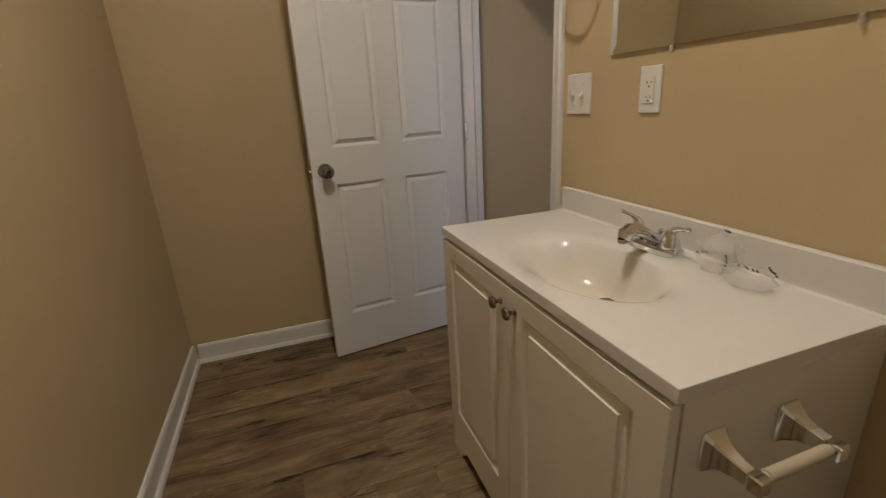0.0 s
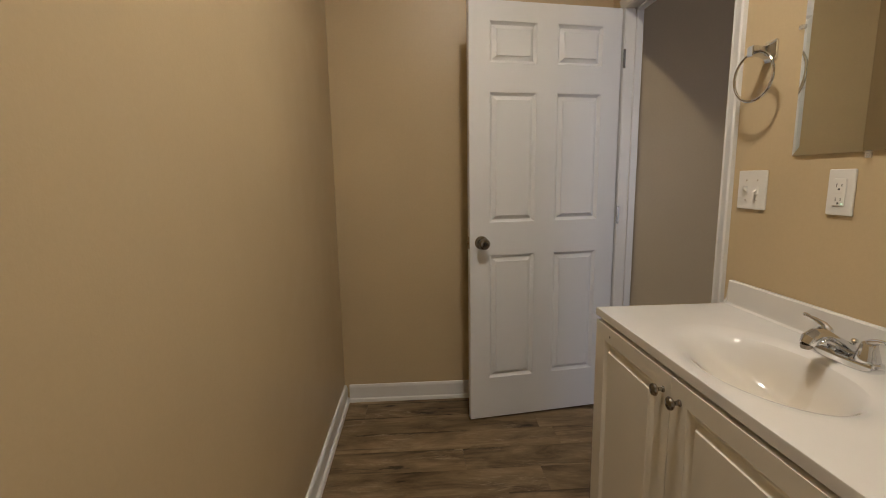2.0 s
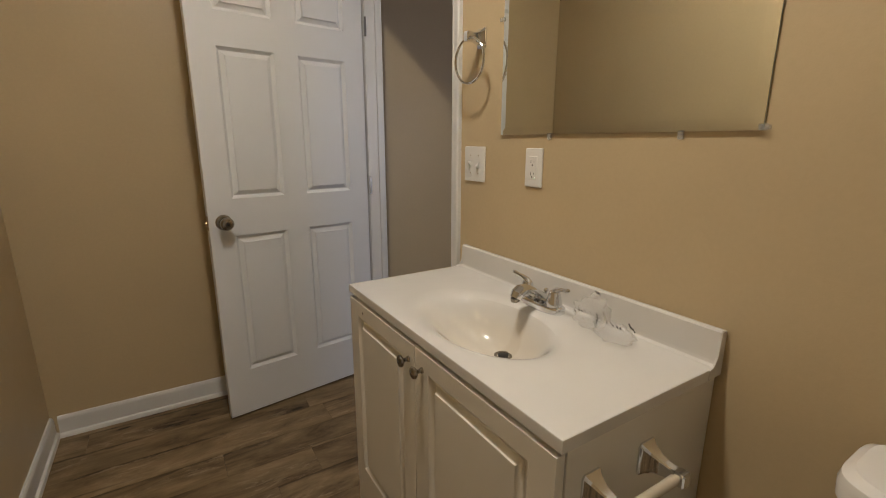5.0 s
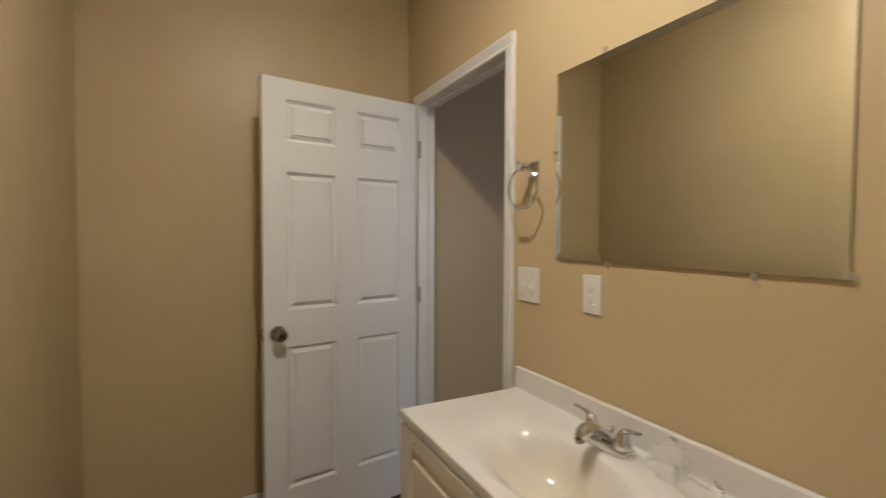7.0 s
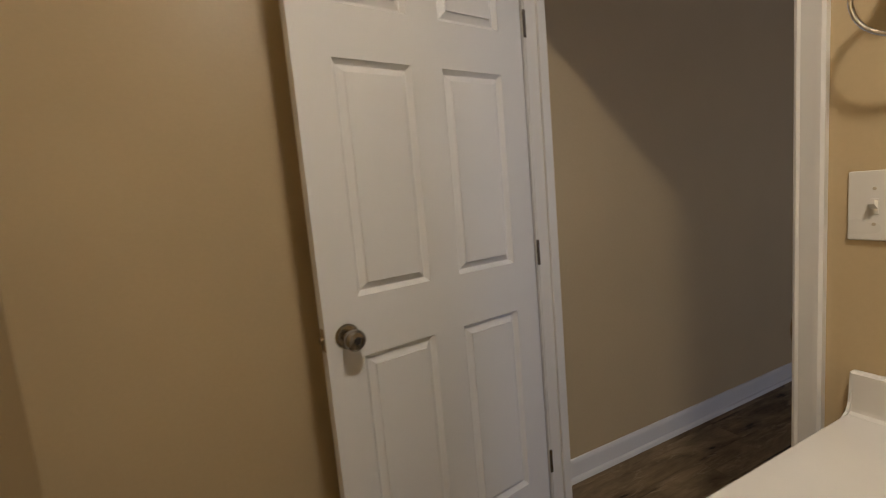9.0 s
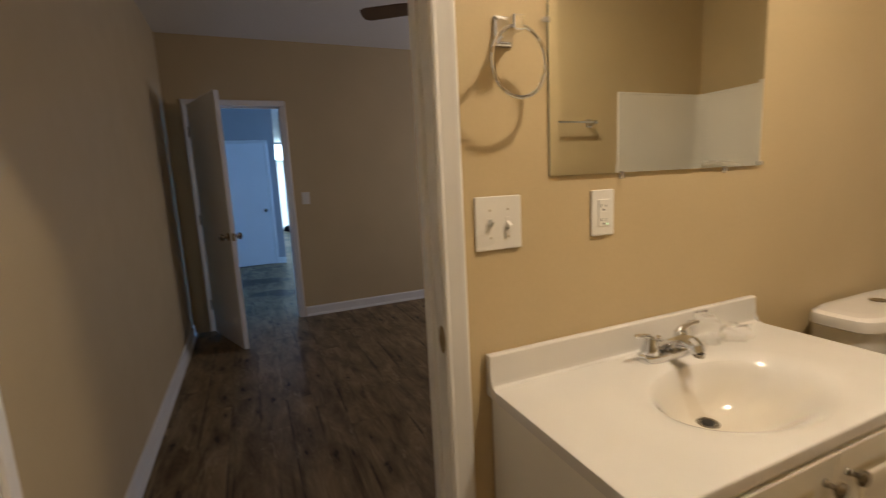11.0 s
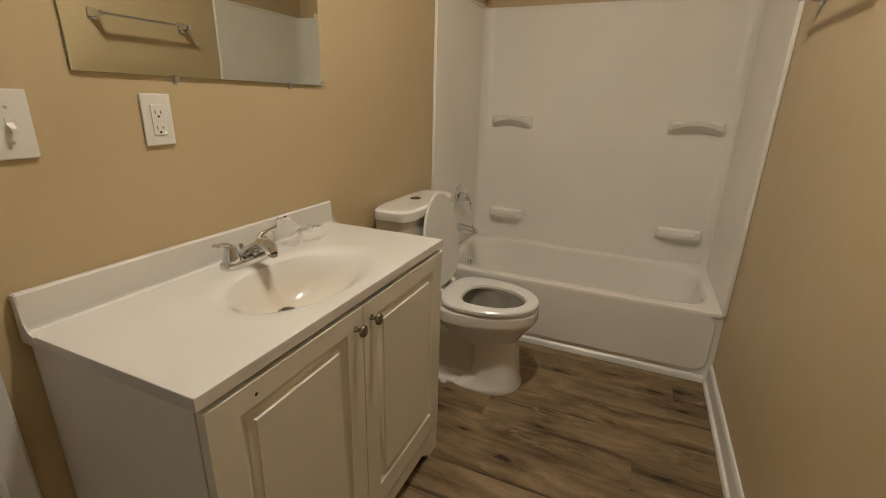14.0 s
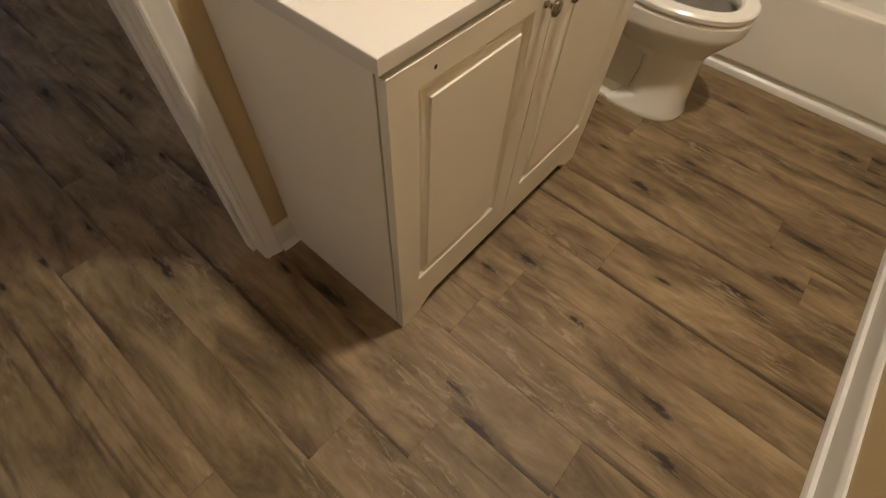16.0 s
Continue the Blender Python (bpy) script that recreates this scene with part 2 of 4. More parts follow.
def box(bm, x0, x1, y0, y1, z0, z1, bevel=0.0, seg=2, m=None):
    made = bmesh.ops.create_cube(bm, size=1.0)["verts"]
    bmesh.ops.transform(bm, matrix=Matrix.Translation(((x0 + x1) / 2, (y0 + y1) / 2, (z0 + z1) / 2)) @ Matrix.Diagonal((abs(x1 - x0), abs(y1 - y0), abs(z1 - z0), 1)), verts=made)
    if m is not None:
        bmesh.ops.transform(bm, matrix=m, verts=made)
    if bevel:
        edges = list({e for v in made for e in v.link_edges})
        bmesh.ops.bevel(bm, geom=edges, offset=bevel, segments=seg, profile=0.5, affect="EDGES")
    return bm


def loft(bm, rings, cap0=True, cap1=True, closed=True):
    """Skin a list of rings (each a list of points, all of one length)."""
    rows = [[bm.verts.new(p) for p in ring] for ring in rings]
    k = len(rows[0])
    for a, b in zip(rows, rows[1:]):
        for i in range(k if closed else k - 1):
            j = (i + 1) % k
            bm.faces.new((a[i], a[j], b[j], b[i]))
    if cap0:
        bm.faces.new(list(reversed(rows[0])))
    if cap1:
        bm.faces.new(rows[-1])
    return bm


def tube(bm, pts, radii, seg=12, flat=1.0, up=(0, 0, 1)):
    """A round (or, with flat, flattened) bar along pts."""
    pts = [Vector(p) for p in pts]
    if isinstance(radii, (int, float)):
        radii = [radii] * len(pts)
    rings = []
    for i, p in enumerate(pts):
        d = (pts[min(i + 1, len(pts) - 1)] - pts[max(i - 1, 0)]).normalized()
        u = Vector(up)
        if abs(d.dot(u)) > 0.95:
            u = Vector((0, 1, 0)) if abs(d.y) < 0.9 else Vector((1, 0, 0))
        s = d.cross(u).normalized()
        w = s.cross(d).normalized()
        rings.append([p + radii[i] * (math.cos(a) * s + flat * math.sin(a) * w) for a in (2 * math.pi * k / seg for k in range(seg))])
    return loft(bm, rings)


def lathe(bm, profile, origin, axis=(0, 0, 1), seg=20):
    """Turn a profile of (radius, height) about an axis through origin."""
    a = Vector(axis).normalized()
    u = a.orthogonal().normalized()
    w = a.cross(u)
    o = Vector(origin)
    rings = [[o + a * h + max(r, 1e-4) * (math.cos(t) * u + math.sin(t) * w) for t in (2 * math.pi * k / seg for k in range(seg))] for r, h in profile]
    return loft(bm, rings)


def torus(bm, centre, major, minor, axis, seg=40, tseg=10):
    a = Vector(axis).normalized()
    u = a.orthogonal().normalized()
    w = a.cross(u)
    c = Vector(centre)
    rows = []
    for i in range(seg):
        t = 2 * math.pi * i / seg
        d = math.cos(t) * u + math.sin(t) * w
        rows.append([bm.verts.new(c + d * (major + minor * math.cos(s)) + a * minor * math.sin(s)) for s in (2 * math.pi * k / tseg for k in range(tseg))])
    for i in range(seg):
        for k in range(tseg):
            bm.faces.new((rows[i][k], rows[(i + 1) % seg][k], rows[(i + 1) % seg][(k + 1) % tseg], rows[i][(k + 1) % tseg]))
    return bm


def prism(bm, outline, along, a, b):
    """Extrude a flat outline (points in the two other axes, in x, y, z order) from a to b along an axis."""
    def at(p, v):
        return {"x": (v, p[0], p[1]), "y": (p[0], v, p[1]), "z": (p[0], p[1], v)}[along]
    return loft(bm, [[at(p, a) for p in outline], [at(p, b) for p in outline]])


def rounded(cx, cy, ax, ay, n, z, count=48):
    """A ring of a rounded rectangle or ellipse (n = 2) at height z."""
    pts = []
    for k in range(count):
        t = 2 * math.pi * (k + 0.5) / count
        c, s = math.cos(t), math.sin(t)
        pts.append((cx + ax * math.copysign(abs(c) ** (2 / n), c), cy + ay * math.copysign(abs(s) ** (2 / n), s), z))
    return pts


def egg(front, back, cy, w, z, count=40, n=2.2, tip=2.0):
    """A toilet-bowl ring: elliptic to the front (low x), squarer to the back."""
    mid = front + (back - front) * 0.62
    pts = []
    for k in range(count):
        t = 2 * math.pi * (k + 0.5) / count
        c, s = math.cos(t), math.sin(t)
        e = tip if c < 0 else 3.2
        a = mid - front if c < 0 else back - mid
        pts.append((mid + a * math.copysign(abs(c) ** (2 / e), c), cy + w * math.copysign(abs(s) ** (2 / n), s), z))
    return pts


def finish(ob, mats, angle=24):
    me = ob.data
    for mat in mats if isinstance(mats, (list, tuple)) else [mats]:
        me.materials.append(mat)
    for p in me.polygons:
        p.use_smooth = True
    me.set_sharp_from_angle(angle=radians(angle))
    # broad flat faces keep their own normals beside narrow bevels
    w = ob.modifiers.new("weighted_normals", "WEIGHTED_NORMAL")
    w.mode, w.weight, w.keep_sharp = "FACE_AREA", 90, True


def to_mesh(name, bm):
    bmesh.ops.recalc_face_normals(bm, faces=bm.faces[:])
    me = bpy.data.meshes.new(name)
    bm.to_mesh(me)
    bm.free()
    return me


def thing(name, place, label, category, group="", kind=""):
    """An empty at a thing's base that carries its parts."""
    ob = new(name)
    ob.location = place
    ob.empty_display_size = 0.05
    return tagged(ob, label, category, group, kind)


def part(name, bm, mat, parent, label=""):
    """One mesh under a thing or a part; the bmesh is in world metres."""
    ob = new(name, to_mesh(name, bm))
    finish(ob, mat)
    ob.parent = parent
    if parent.type == "EMPTY":
        ob.matrix_parent_inverse = Matrix.Translation(-Vector(parent.location))
    elif parent.parent is None:
        ob.matrix_parent_inverse = Matrix.Translation(-Vector(parent.location))
    return tagged(ob, label)


def solid(name, bm, mat, label, category, group="", kind=""):
    """A thing of one mesh, with its origin at the middle of its base."""
    me = to_mesh(name, bm)
    co = np.array([v.co[:] for v in me.vertices])
    base = Vector(((co[:, 0].min() + co[:, 0].max()) / 2, (co[:, 1].min() + co[:, 1].max()) / 2, co[:, 2].min()))
    me.transform(Matrix.Translation(-base))
    ob = new(name, me)
    ob.location = base
    finish(ob, mat)
    return tagged(ob, label, category, group, kind)


def setting(name, bm, mat, label, category):
    return solid(name, bm, mat, label, category, kind="structure")


B = bmesh.new

# ---- the plan: bathroom x -0.545..0.92, y 0.80..4.41; bedroom to the east; hall beyond ----
XW, XE, XB, YS, YN, ZC = -0.545, 0.92, 0.992, 0.80, 4.41, 2.72
D0, D1, DH = 3.472, 4.245, 2.033
BX, BC = 4.63, 2.62
F0, F1 = 3.478, 4.225
HX, LX = 8.25, 14.5

setting("wall_west", box(B(), XW - 0.1, XW, YS - 0.1, YN, 0, 2.82), WALL, "tan painted bathroom wall in eggshell finish", "wall")
setting("wall_hall_north", box(B(), BX + 0.06, LX, YN, YN + 0.1, 0, 2.82), HALLWALL, "pale grey painted wall along the hall", "wall")
setting("wall_north", box(B(), XW - 0.1, BX + 0.06, YN, YN + 0.1, 0, 2.82), WALL, "tan painted wall running behind the open door", "wall")
setting("wall_south", box(B(), XW, XE, YS - 0.1, YS, 0, 2.82), WALL, "tan painted wall above the tub surround", "wall")
y0, y1, h = D0 - 0.02, D1 + 0.02, DH + 0.02
setting("wall_east", prism(B(), [(-0.1, 0), (y0, 0), (y0, h), (y1, h), (y1, 0), (YN, 0), (YN, 2.82), (-0.1, 2.82)], "x", XE, XB), WALL, "tan painted wall with the vanity and the doorway", "wall")
y0, y1 = F0 - 0.02, F1 + 0.02
setting("wall_bedroom_east", prism(B(), [(-1.4, 0), (y0, 0), (y0, h), (y1, h), (y1, 0), (YN, 0), (YN, 2.82), (-1.4, 2.82)], "x", BX, BX + 0.115), WALL, "beige bedroom wall with a doorway to the hall", "wall")
bm = B()
box(bm, XB, 2.2, -0.1, 0, 0, 2.82)
box(bm, 3.6, BX, -0.1, 0, 0, 2.82)
box(bm, 2.2, 3.6, -0.1, 0, 0, 0.8)
box(bm, 2.2, 3.6, -0.1, 0, 2.1, 2.82)
setting("wall_bedroom_south", bm, WALL, "beige bedroom wall with a daylit window opening", "wall")
setting("wall_hall_end", box(B(), HX, HX + 0.12, 3.335, YN, 0, 2.82), HALLWALL, "pale grey hall wall around a white door", "wall")
bm = B()
box(bm, BX + 0.115, 5.4, -1.5, -1.4, 0, 2.82)
box(bm, 8.6, LX, -1.5, -1.4, 0, 2.82)
box(bm, 5.4, 8.6, -1.5, -1.4, 0, 0.4)
box(bm, 5.4, 8.6, -1.5, -1.4, 2.3, 2.82)
setting("wall_hall_south", bm, HALLWALL, "pale grey living room wall with a wide window opening", "wall")
bm = B()
box(bm, LX, LX + 0.1, -1.5, 1.6, 0, 2.82)
box(bm, LX, LX + 0.1, 3.8, YN + 0.1, 0, 2.82)
box(bm, LX, LX + 0.1, 1.6, 3.8, 2.62, 2.82)
setting("wall_far_east", bm, HALLWALL, "living room wall around a tall bright window", "wall")

setting("ceiling_bathroom", box(B(), XW - 0.1, XE, YS - 0.1, YN, ZC, ZC + 0.1), CEIL, "white bathroom ceiling", "ceiling")
setting("ceiling_bedroom", box(B(), XB, BX, -0.1, YN, BC, BC + 0.14), CEIL, "white textured bedroom ceiling", "ceiling")
setting("ceiling_hall", box(B(), BX + 0.115, LX, -1.5, YN, BC, BC + 0.14), CEIL, "white ceiling of the hall and living room", "ceiling")

# baseboards with a shoe moulding, cut from one profile
BASE = [(0, 0), (0.027, 0), (0.0265, 0.008), (0.023, 0.016), (0.0135, 0.02), (0.0135, 0.078), (0.011, 0.088), (0.006, 0.095), (0, 0.096)]


def baseboard(wall, at, a, b, label="white baseboard with shoe moulding along the wall"):
    """wall names the side that the board's back is on."""
    bm = B()
    if wall == "w":
        prism(bm, [(at + d, z) for d, z in BASE], "y", a, b)
    elif wall == "e":
        prism(bm, [(at - d, z) for d, z in BASE], "y", a, b)
    elif wall == "n":
        prism(bm, [(at - d, z) for d, z in BASE], "x", a, b)
    return setting("baseboard", bm, TRIM, label, "baseboard")


baseboard("w", XW, 1.50, YN)
baseboard("n", YN, XW + 0.027, XE - 0.028, "white baseboard with shoe moulding behind the open door")
baseboard("e", XE, 3.362, 3.418, "short white baseboard between vanity and door casing")
baseboard("e", XE, 1.56, 2.468, "white baseboard behind the toilet")
baseboard("n", YN, XB, BX - 0.028, "white baseboard along the bedroom wall")
baseboard("e", BX, 0.0, F0 - 0.062, "white baseboard beside the bedroom doorway")
baseboard("e", HX, 3.335, 3.45, "white baseboard beside the hall door")
bm = B()
prism(bm, [(1.520, 0), (1.557, 0), (1.557, 0.014), (1.553, 0.025), (1.545, 0.032), (1.520, 0.034)], "x", XW + 0.028, XE - 0.028)
setting("trim", bm, TRIM, "white quarter-round trim along the tub apron", "trim")

# door casings: stepped profile, (distance from the opening, thickness)
CASE = [(0, 0), (0, 0.009), (0.006, 0.012), (0.012, 0.010), (0.030, 0.013), (0.040, 0.017), (0.052, 0.018), (0.058, 0.014), (0.058, 0)]


def casing(x, out, a, b, top, who):
    """Casing on a wall face at x, standing proud towards out (+1 or -1), round an opening a..b."""
    for y, s in ((a - 0.003, -1), (b + 0.003, 1)):
        bm = prism(B(), [(x + out * t, y + s * d * 0.87) for d, t in CASE], "z", 0, top + 0.002)
        setting("trim", bm, TRIM, "white moulded door casing upright of the " + who, "door casing")
    bm = prism(B(), [(x + out * t, top + 0.002 + d * 0.88) for d, t in CASE], "y", a - 0.0535, b + 0.0535)
    setting("trim", bm, TRIM, "white moulded door casing head of the " + who, "door casing")


def jambs(x0, x1, a, b, top, stop, who):
    bm = B()
    box(bm, x0, x1, a - 0.02, a, 0, top)
    box(bm, x0, x1, b, b + 0.02, 0, top)
    box(bm, x0, x1, a - 0.02, b + 0.02, top, top + 0.02)
    box(bm, stop, stop + 0.035, a - 0.001, a + 0.011, 0, top, 0.002, 1)
    box(bm, stop, stop + 0.035, b - 0.011, b + 0.001, 0, top, 0.002, 1)
    box(bm, stop, stop + 0.035, a + 0.011, b - 0.011, top - 0.011, top + 0.001, 0.002, 1)
    return setting("door_jamb", bm, TRIM, "white painted door jamb with stop in the " + who, "door jamb")


casing(XE, -1, D0, D1, DH, "bathroom doorway")
casing(XB, 1, D0, D1, DH, "bathroom doorway")
jambs(XE - 0.004, XB + 0.004, D0, D1, DH, XE + 0.042, "bathroom doorway")
casing(BX, -1, F0, F1, DH, "bedroom doorway")
jambs(BX - 0.004, BX + 0.119, F0, F1, DH, BX + 0.042, "bedroom doorway")
bm = B()
lathe(bm, [(0.001, 0), (0.021, 0), (0.022, 0.001), (0.020, 0.002), (0.009, 0.002), (0.008, 0.0005), (0.001, 0.0005)], (0, 0, 0), (0, 1, 0), 24)
bmesh.ops.transform(bm, matrix=Matrix.Translation((XE + 0.008, D0, 0.945)) @ Matrix.Diagonal((0.75, 1, 1.45, 1)), verts=bm.verts[:])
solid("strike_plate", bm, BRASS, "dark oval metal strike plate on the door jamb", "strike plate")


# ---- doors ----
def raised_face(bm, u0, u1, z0, z1, panels, y, out, groove, lift, edge, m):
    """A door face in the plane y, with moulded raised panels. panels: (u0, u1, z0, z1)."""
    us = sorted({u0, u1, *[p[0] for p in panels], *[p[1] for p in panels]})
    zs = sorted({z0, z1, *[p[2] for p in panels], *[p[3] for p in panels]})
    grid = {(i, j): bm.verts.new(m @ Vector((u, y, z))) for i, u in enumerate(us) for j, z in enumerate(zs)}
    for i in range(len(us) - 1):
        for j in range(len(zs) - 1):
            c = ((us[i] + us[i + 1]) / 2, (zs[j] + zs[j + 1]) / 2)
            if not any(p[0] < c[0] < p[1] and p[2] < c[1] < p[3] for p in panels):
                bm.faces.new([grid[k] for k in ((i, j), (i + 1, j), (i + 1, j + 1), (i, j + 1))])
    for a, b, c, d in panels:
        steps = [(0, 0), (groove * 0.12, -lift * 0.3), (groove * 0.85, -lift * 1.25), (groove, -lift * 1.3), (groove + 0.003, -lift * 1.2), (groove + edge, -lift * 0.42), (groove + edge + 0.0015, 0)]
        rings = []
        for s, (inset, depth) in enumerate(steps):
            rings.append([m @ Vector((u, y + out * depth, z)) for u, z in ((a + inset, c + inset), (b - inset, c + inset), (b - inset, d - inset), (a + inset, d - inset))])
        loft(bm, rings, cap0=False)
    return bm


def door_leaf(width, height, panels, m, thick=0.035):
    """A moulded panel door, hinged at u = width, its visible face at y = 0 and its back at y = thick."""
    bm = B()
    raised_face(bm, 0, width, 0, height, panels, 0, -1, 0.014, 0.0108, 0.017, m)
    raised_face(bm, 0, width, 0, height, panels, thick, 1, 0.014, 0.0108, 0.017, m)
    for q in (((0, 0, 0), (0, 0, height), (0, thick, height), (0, thick, 0)), ((width, 0, 0), (width, thick, 0), (width, thick, height), (width, 0, height)),
              ((0, 0, 0), (0, thick, 0), (width, thick, 0), (width, 0, 0)), ((0, 0, height), (width, 0, height), (width, thick, height), (0, thick, height))):
        bm.faces.new([bm.verts.new(m @ Vector(p)) for p in q])
    bmesh.ops.remove_doubles(bm, verts=bm.verts[:], dist=0.0004)
    return bm


KNOB = [(0.001, 0), (0.033, 0), (0.033, 0.003), (0.029, 0.008), (0.015, 0.011), (0.0115, 0.016), (0.0115, 0.028), (0.018, 0.034), (0.026, 0.041), (0.028, 0.050), (0.0265, 0.058), (0.021, 0.064), (0.012, 0.066), (0.0105, 0.0645), (0.001, 0.0645)]
SIX = [(0.100, 0.330, 0.215, 0.850), (0.436, 0.666, 0.215, 0.850), (0.100, 0.330, 1.012, 1.618), (0.436, 0.666, 1.012, 1.618), (0.100, 0.330, 1.750, 1.930), (0.436, 0.666, 1.750, 1.930)]


def panel_door(name, m, width, knob_u, sides, label, leaf_label, panels=SIX, height=2.018):
    d = thing(name, m.translation, label, "door", kind="structure")
    leaf = part("door_leaf", door_leaf(width, height, panels, m), DOOR, d, leaf_label)
    for side in sides:
        y, ax = (0, -1) if side < 0 else (0.035, 1)
        bm = lathe(B(), KNOB, (0, 0, 0), (0, ax, 0), 28)
        bmesh.ops.transform(bm, matrix=m @ Matrix.Translation((knob_u, y, 0.915)), verts=bm.verts[:])
        k = part("door_knob", bm, NICKEL, d, "satin nickel round knob")
        bm = lathe(B(), [(0.001, 0), (0.009, 0), (0.008, 0.002), (0.003, 0.0025), (0.001, 0.0015)], (0, 0, 0), (0, ax, 0), 16)
        bmesh.ops.transform(bm, matrix=m @ Matrix.Translation((knob_u, y + ax * 0.0645, 0.915)), verts=bm.verts[:])
        part("lock_button", bm, DARK, k)
    bm = box(B(), -0.0015, 0.0005, 0.006, 0.029, 0.885, 0.945, m=m)
    lathe(bm, [(0.001, 0), (0.009, 0), (0.008, 0.008), (0.001, 0.010)], m @ Vector((-0.001, 0.0175, 0.915)), m.to_3x3() @ Vector((-1, 0, 0)), 12)
    part("latch_plate", bm, BRASS, d, "dark brass latch plate")
    for z in (0.25, 1.03, 1.79):
        bm = B()
        tube(bm, [m @ Vector((width + 0.006, 0.040, z - 0.045)), m @ Vector((width + 0.006, 0.040, z + 0.045))], 0.006, 10)
        box(bm, width - 0.0005, width + 0.0015, 0.003, 0.036, z - 0.044, z + 0.044, m=m)
        part("hinge", bm, NICKEL, d, "satin nickel butt hinge")
    return d


swing = math.degrees(math.atan2(0.112, 0.760))
bath_door = panel_door("door_bathroom", pose(0.137, 4.130, 0.012, 0, 0, swing), 0.766, 0.058, (-1, 1), "white six-panel bathroom door standing open against the wall", "white painted moulded panels")
a = math.degrees(math.atan2(4.203 - 3.95, 4.585 - 3.905))
for z in (0.262, 1.042, 1.802):
    part("hinge_leaf", box(B(), XE - 0.012, XE - 0.001, D1 - 0.003, D1 + 0.0005, z - 0.044, z + 0.044, 0.0008, 1), NICKEL, bath_door, "satin nickel hinge leaf on the jamb")
panel_door("door_bedroom", pose(3.905, 3.95, 0.012, 0, 0, a), 0.720, 0.058, (-1, 1), "white flush bedroom door standing ajar in dim light", "plain white door leaf", panels=[])
panel_door("door_hall", Matrix.Translation((HX - 0.012, 3.51, 0.012)) @ Euler((0, 0, radians(90))).to_matrix().to_4x4(), 0.76, 0.07, (1,), "white closed hall door in blue daylight", "plain white closed leaf", panels=[])
casing(HX, -1, 3.505, 4.275, 2.03, "hall door")
for y, z, who in ((3.315, 1.175, "bedroom doorway"),):
    t = thing("light_switch", (BX, y, z - 0.06), "white light switch plate beside the " + who, "light switch")
    part("switch_plate", box(B(), BX - 0.006, BX, y - 0.036, y + 0.036, z - 0.058, z + 0.058, 0.003), PLATE, t)
    part("toggle", box(B(), BX - 0.018, BX - 0.005, y - 0.005, y + 0.005, z - 0.004, z + 0.012, 0.002, 1), PLATE, t)

# ---- vanity ----
VX0, VY0, VY1, CT = 0.478, 2.470, 3.362, 0.820
van = thing("vanity_cabinet", (0.70, 2.916, 0), "cream white two-door vanity cabinet with raised panels", "vanity cabinet")
bm = B()
for y in (VY0, VY1 - 0.016):
    box(bm, VX0 + 0.0045, XE - 0.003, y, y + 0.016, 0, CT - 0.0292, 0.001, 1)
box(bm, XE - 0.040, XE - 0.028, VY0 + 0.016, VY1 - 0.016, 0.06, CT - 0.024)
box(bm, VX0 + 0.05, XE - 0.040, VY0 + 0.016, VY1 - 0.016, 0.10, 0.115)
part("carcass", bm, CABINET, van, "flat cream side panels")
bm = B()
box(bm, VX0 + 0.009, VX0 + 0.026, VY0 + 0.016, VY0 + 0.046, 0.113, CT - 0.024)
box(bm, VX0 + 0.009, VX0 + 0.026, VY1 - 0.046, VY1 - 0.016, 0.113, CT - 0.024)
box(bm, VX0 + 0.009, VX0 + 0.026, VY0 + 0.046, VY1 - 0.046, 0.75, CT - 0.024)
part("face_frame", bm, CABINET, van)
# bracket-footed base rail with an arched cut-out
arch = [(VY0, 0), (VY0 + 0.072, 0), (VY0 + 0.076, 0.022), (VY0 + 0.090, 0.026), (VY0 + 0.104, 0.042), (VY0 + 0.125, 0.052),
        (VY1 - 0.125, 0.052), (VY1 - 0.104, 0.042), (VY1 - 0.090, 0.026), (VY1 - 0.076, 0.022), (VY1 - 0.072, 0), (VY1, 0), (VY1, 0.108), (VY0, 0.108)]
part("base_rail", prism(B(), arch, "x", 0.460, VX0), CABINET, van, "cream base rail with bracket feet")
part("toe_kick", box(B(), VX0 + 0.045, VX0 + 0.055, VY0 + 0.016, VY1 - 0.016, 0, 0.10), DARK, van, "dark recessed toe kick")
mid = 2.932
turn = Matrix.Rotation(radians(-90), 4, "Z")
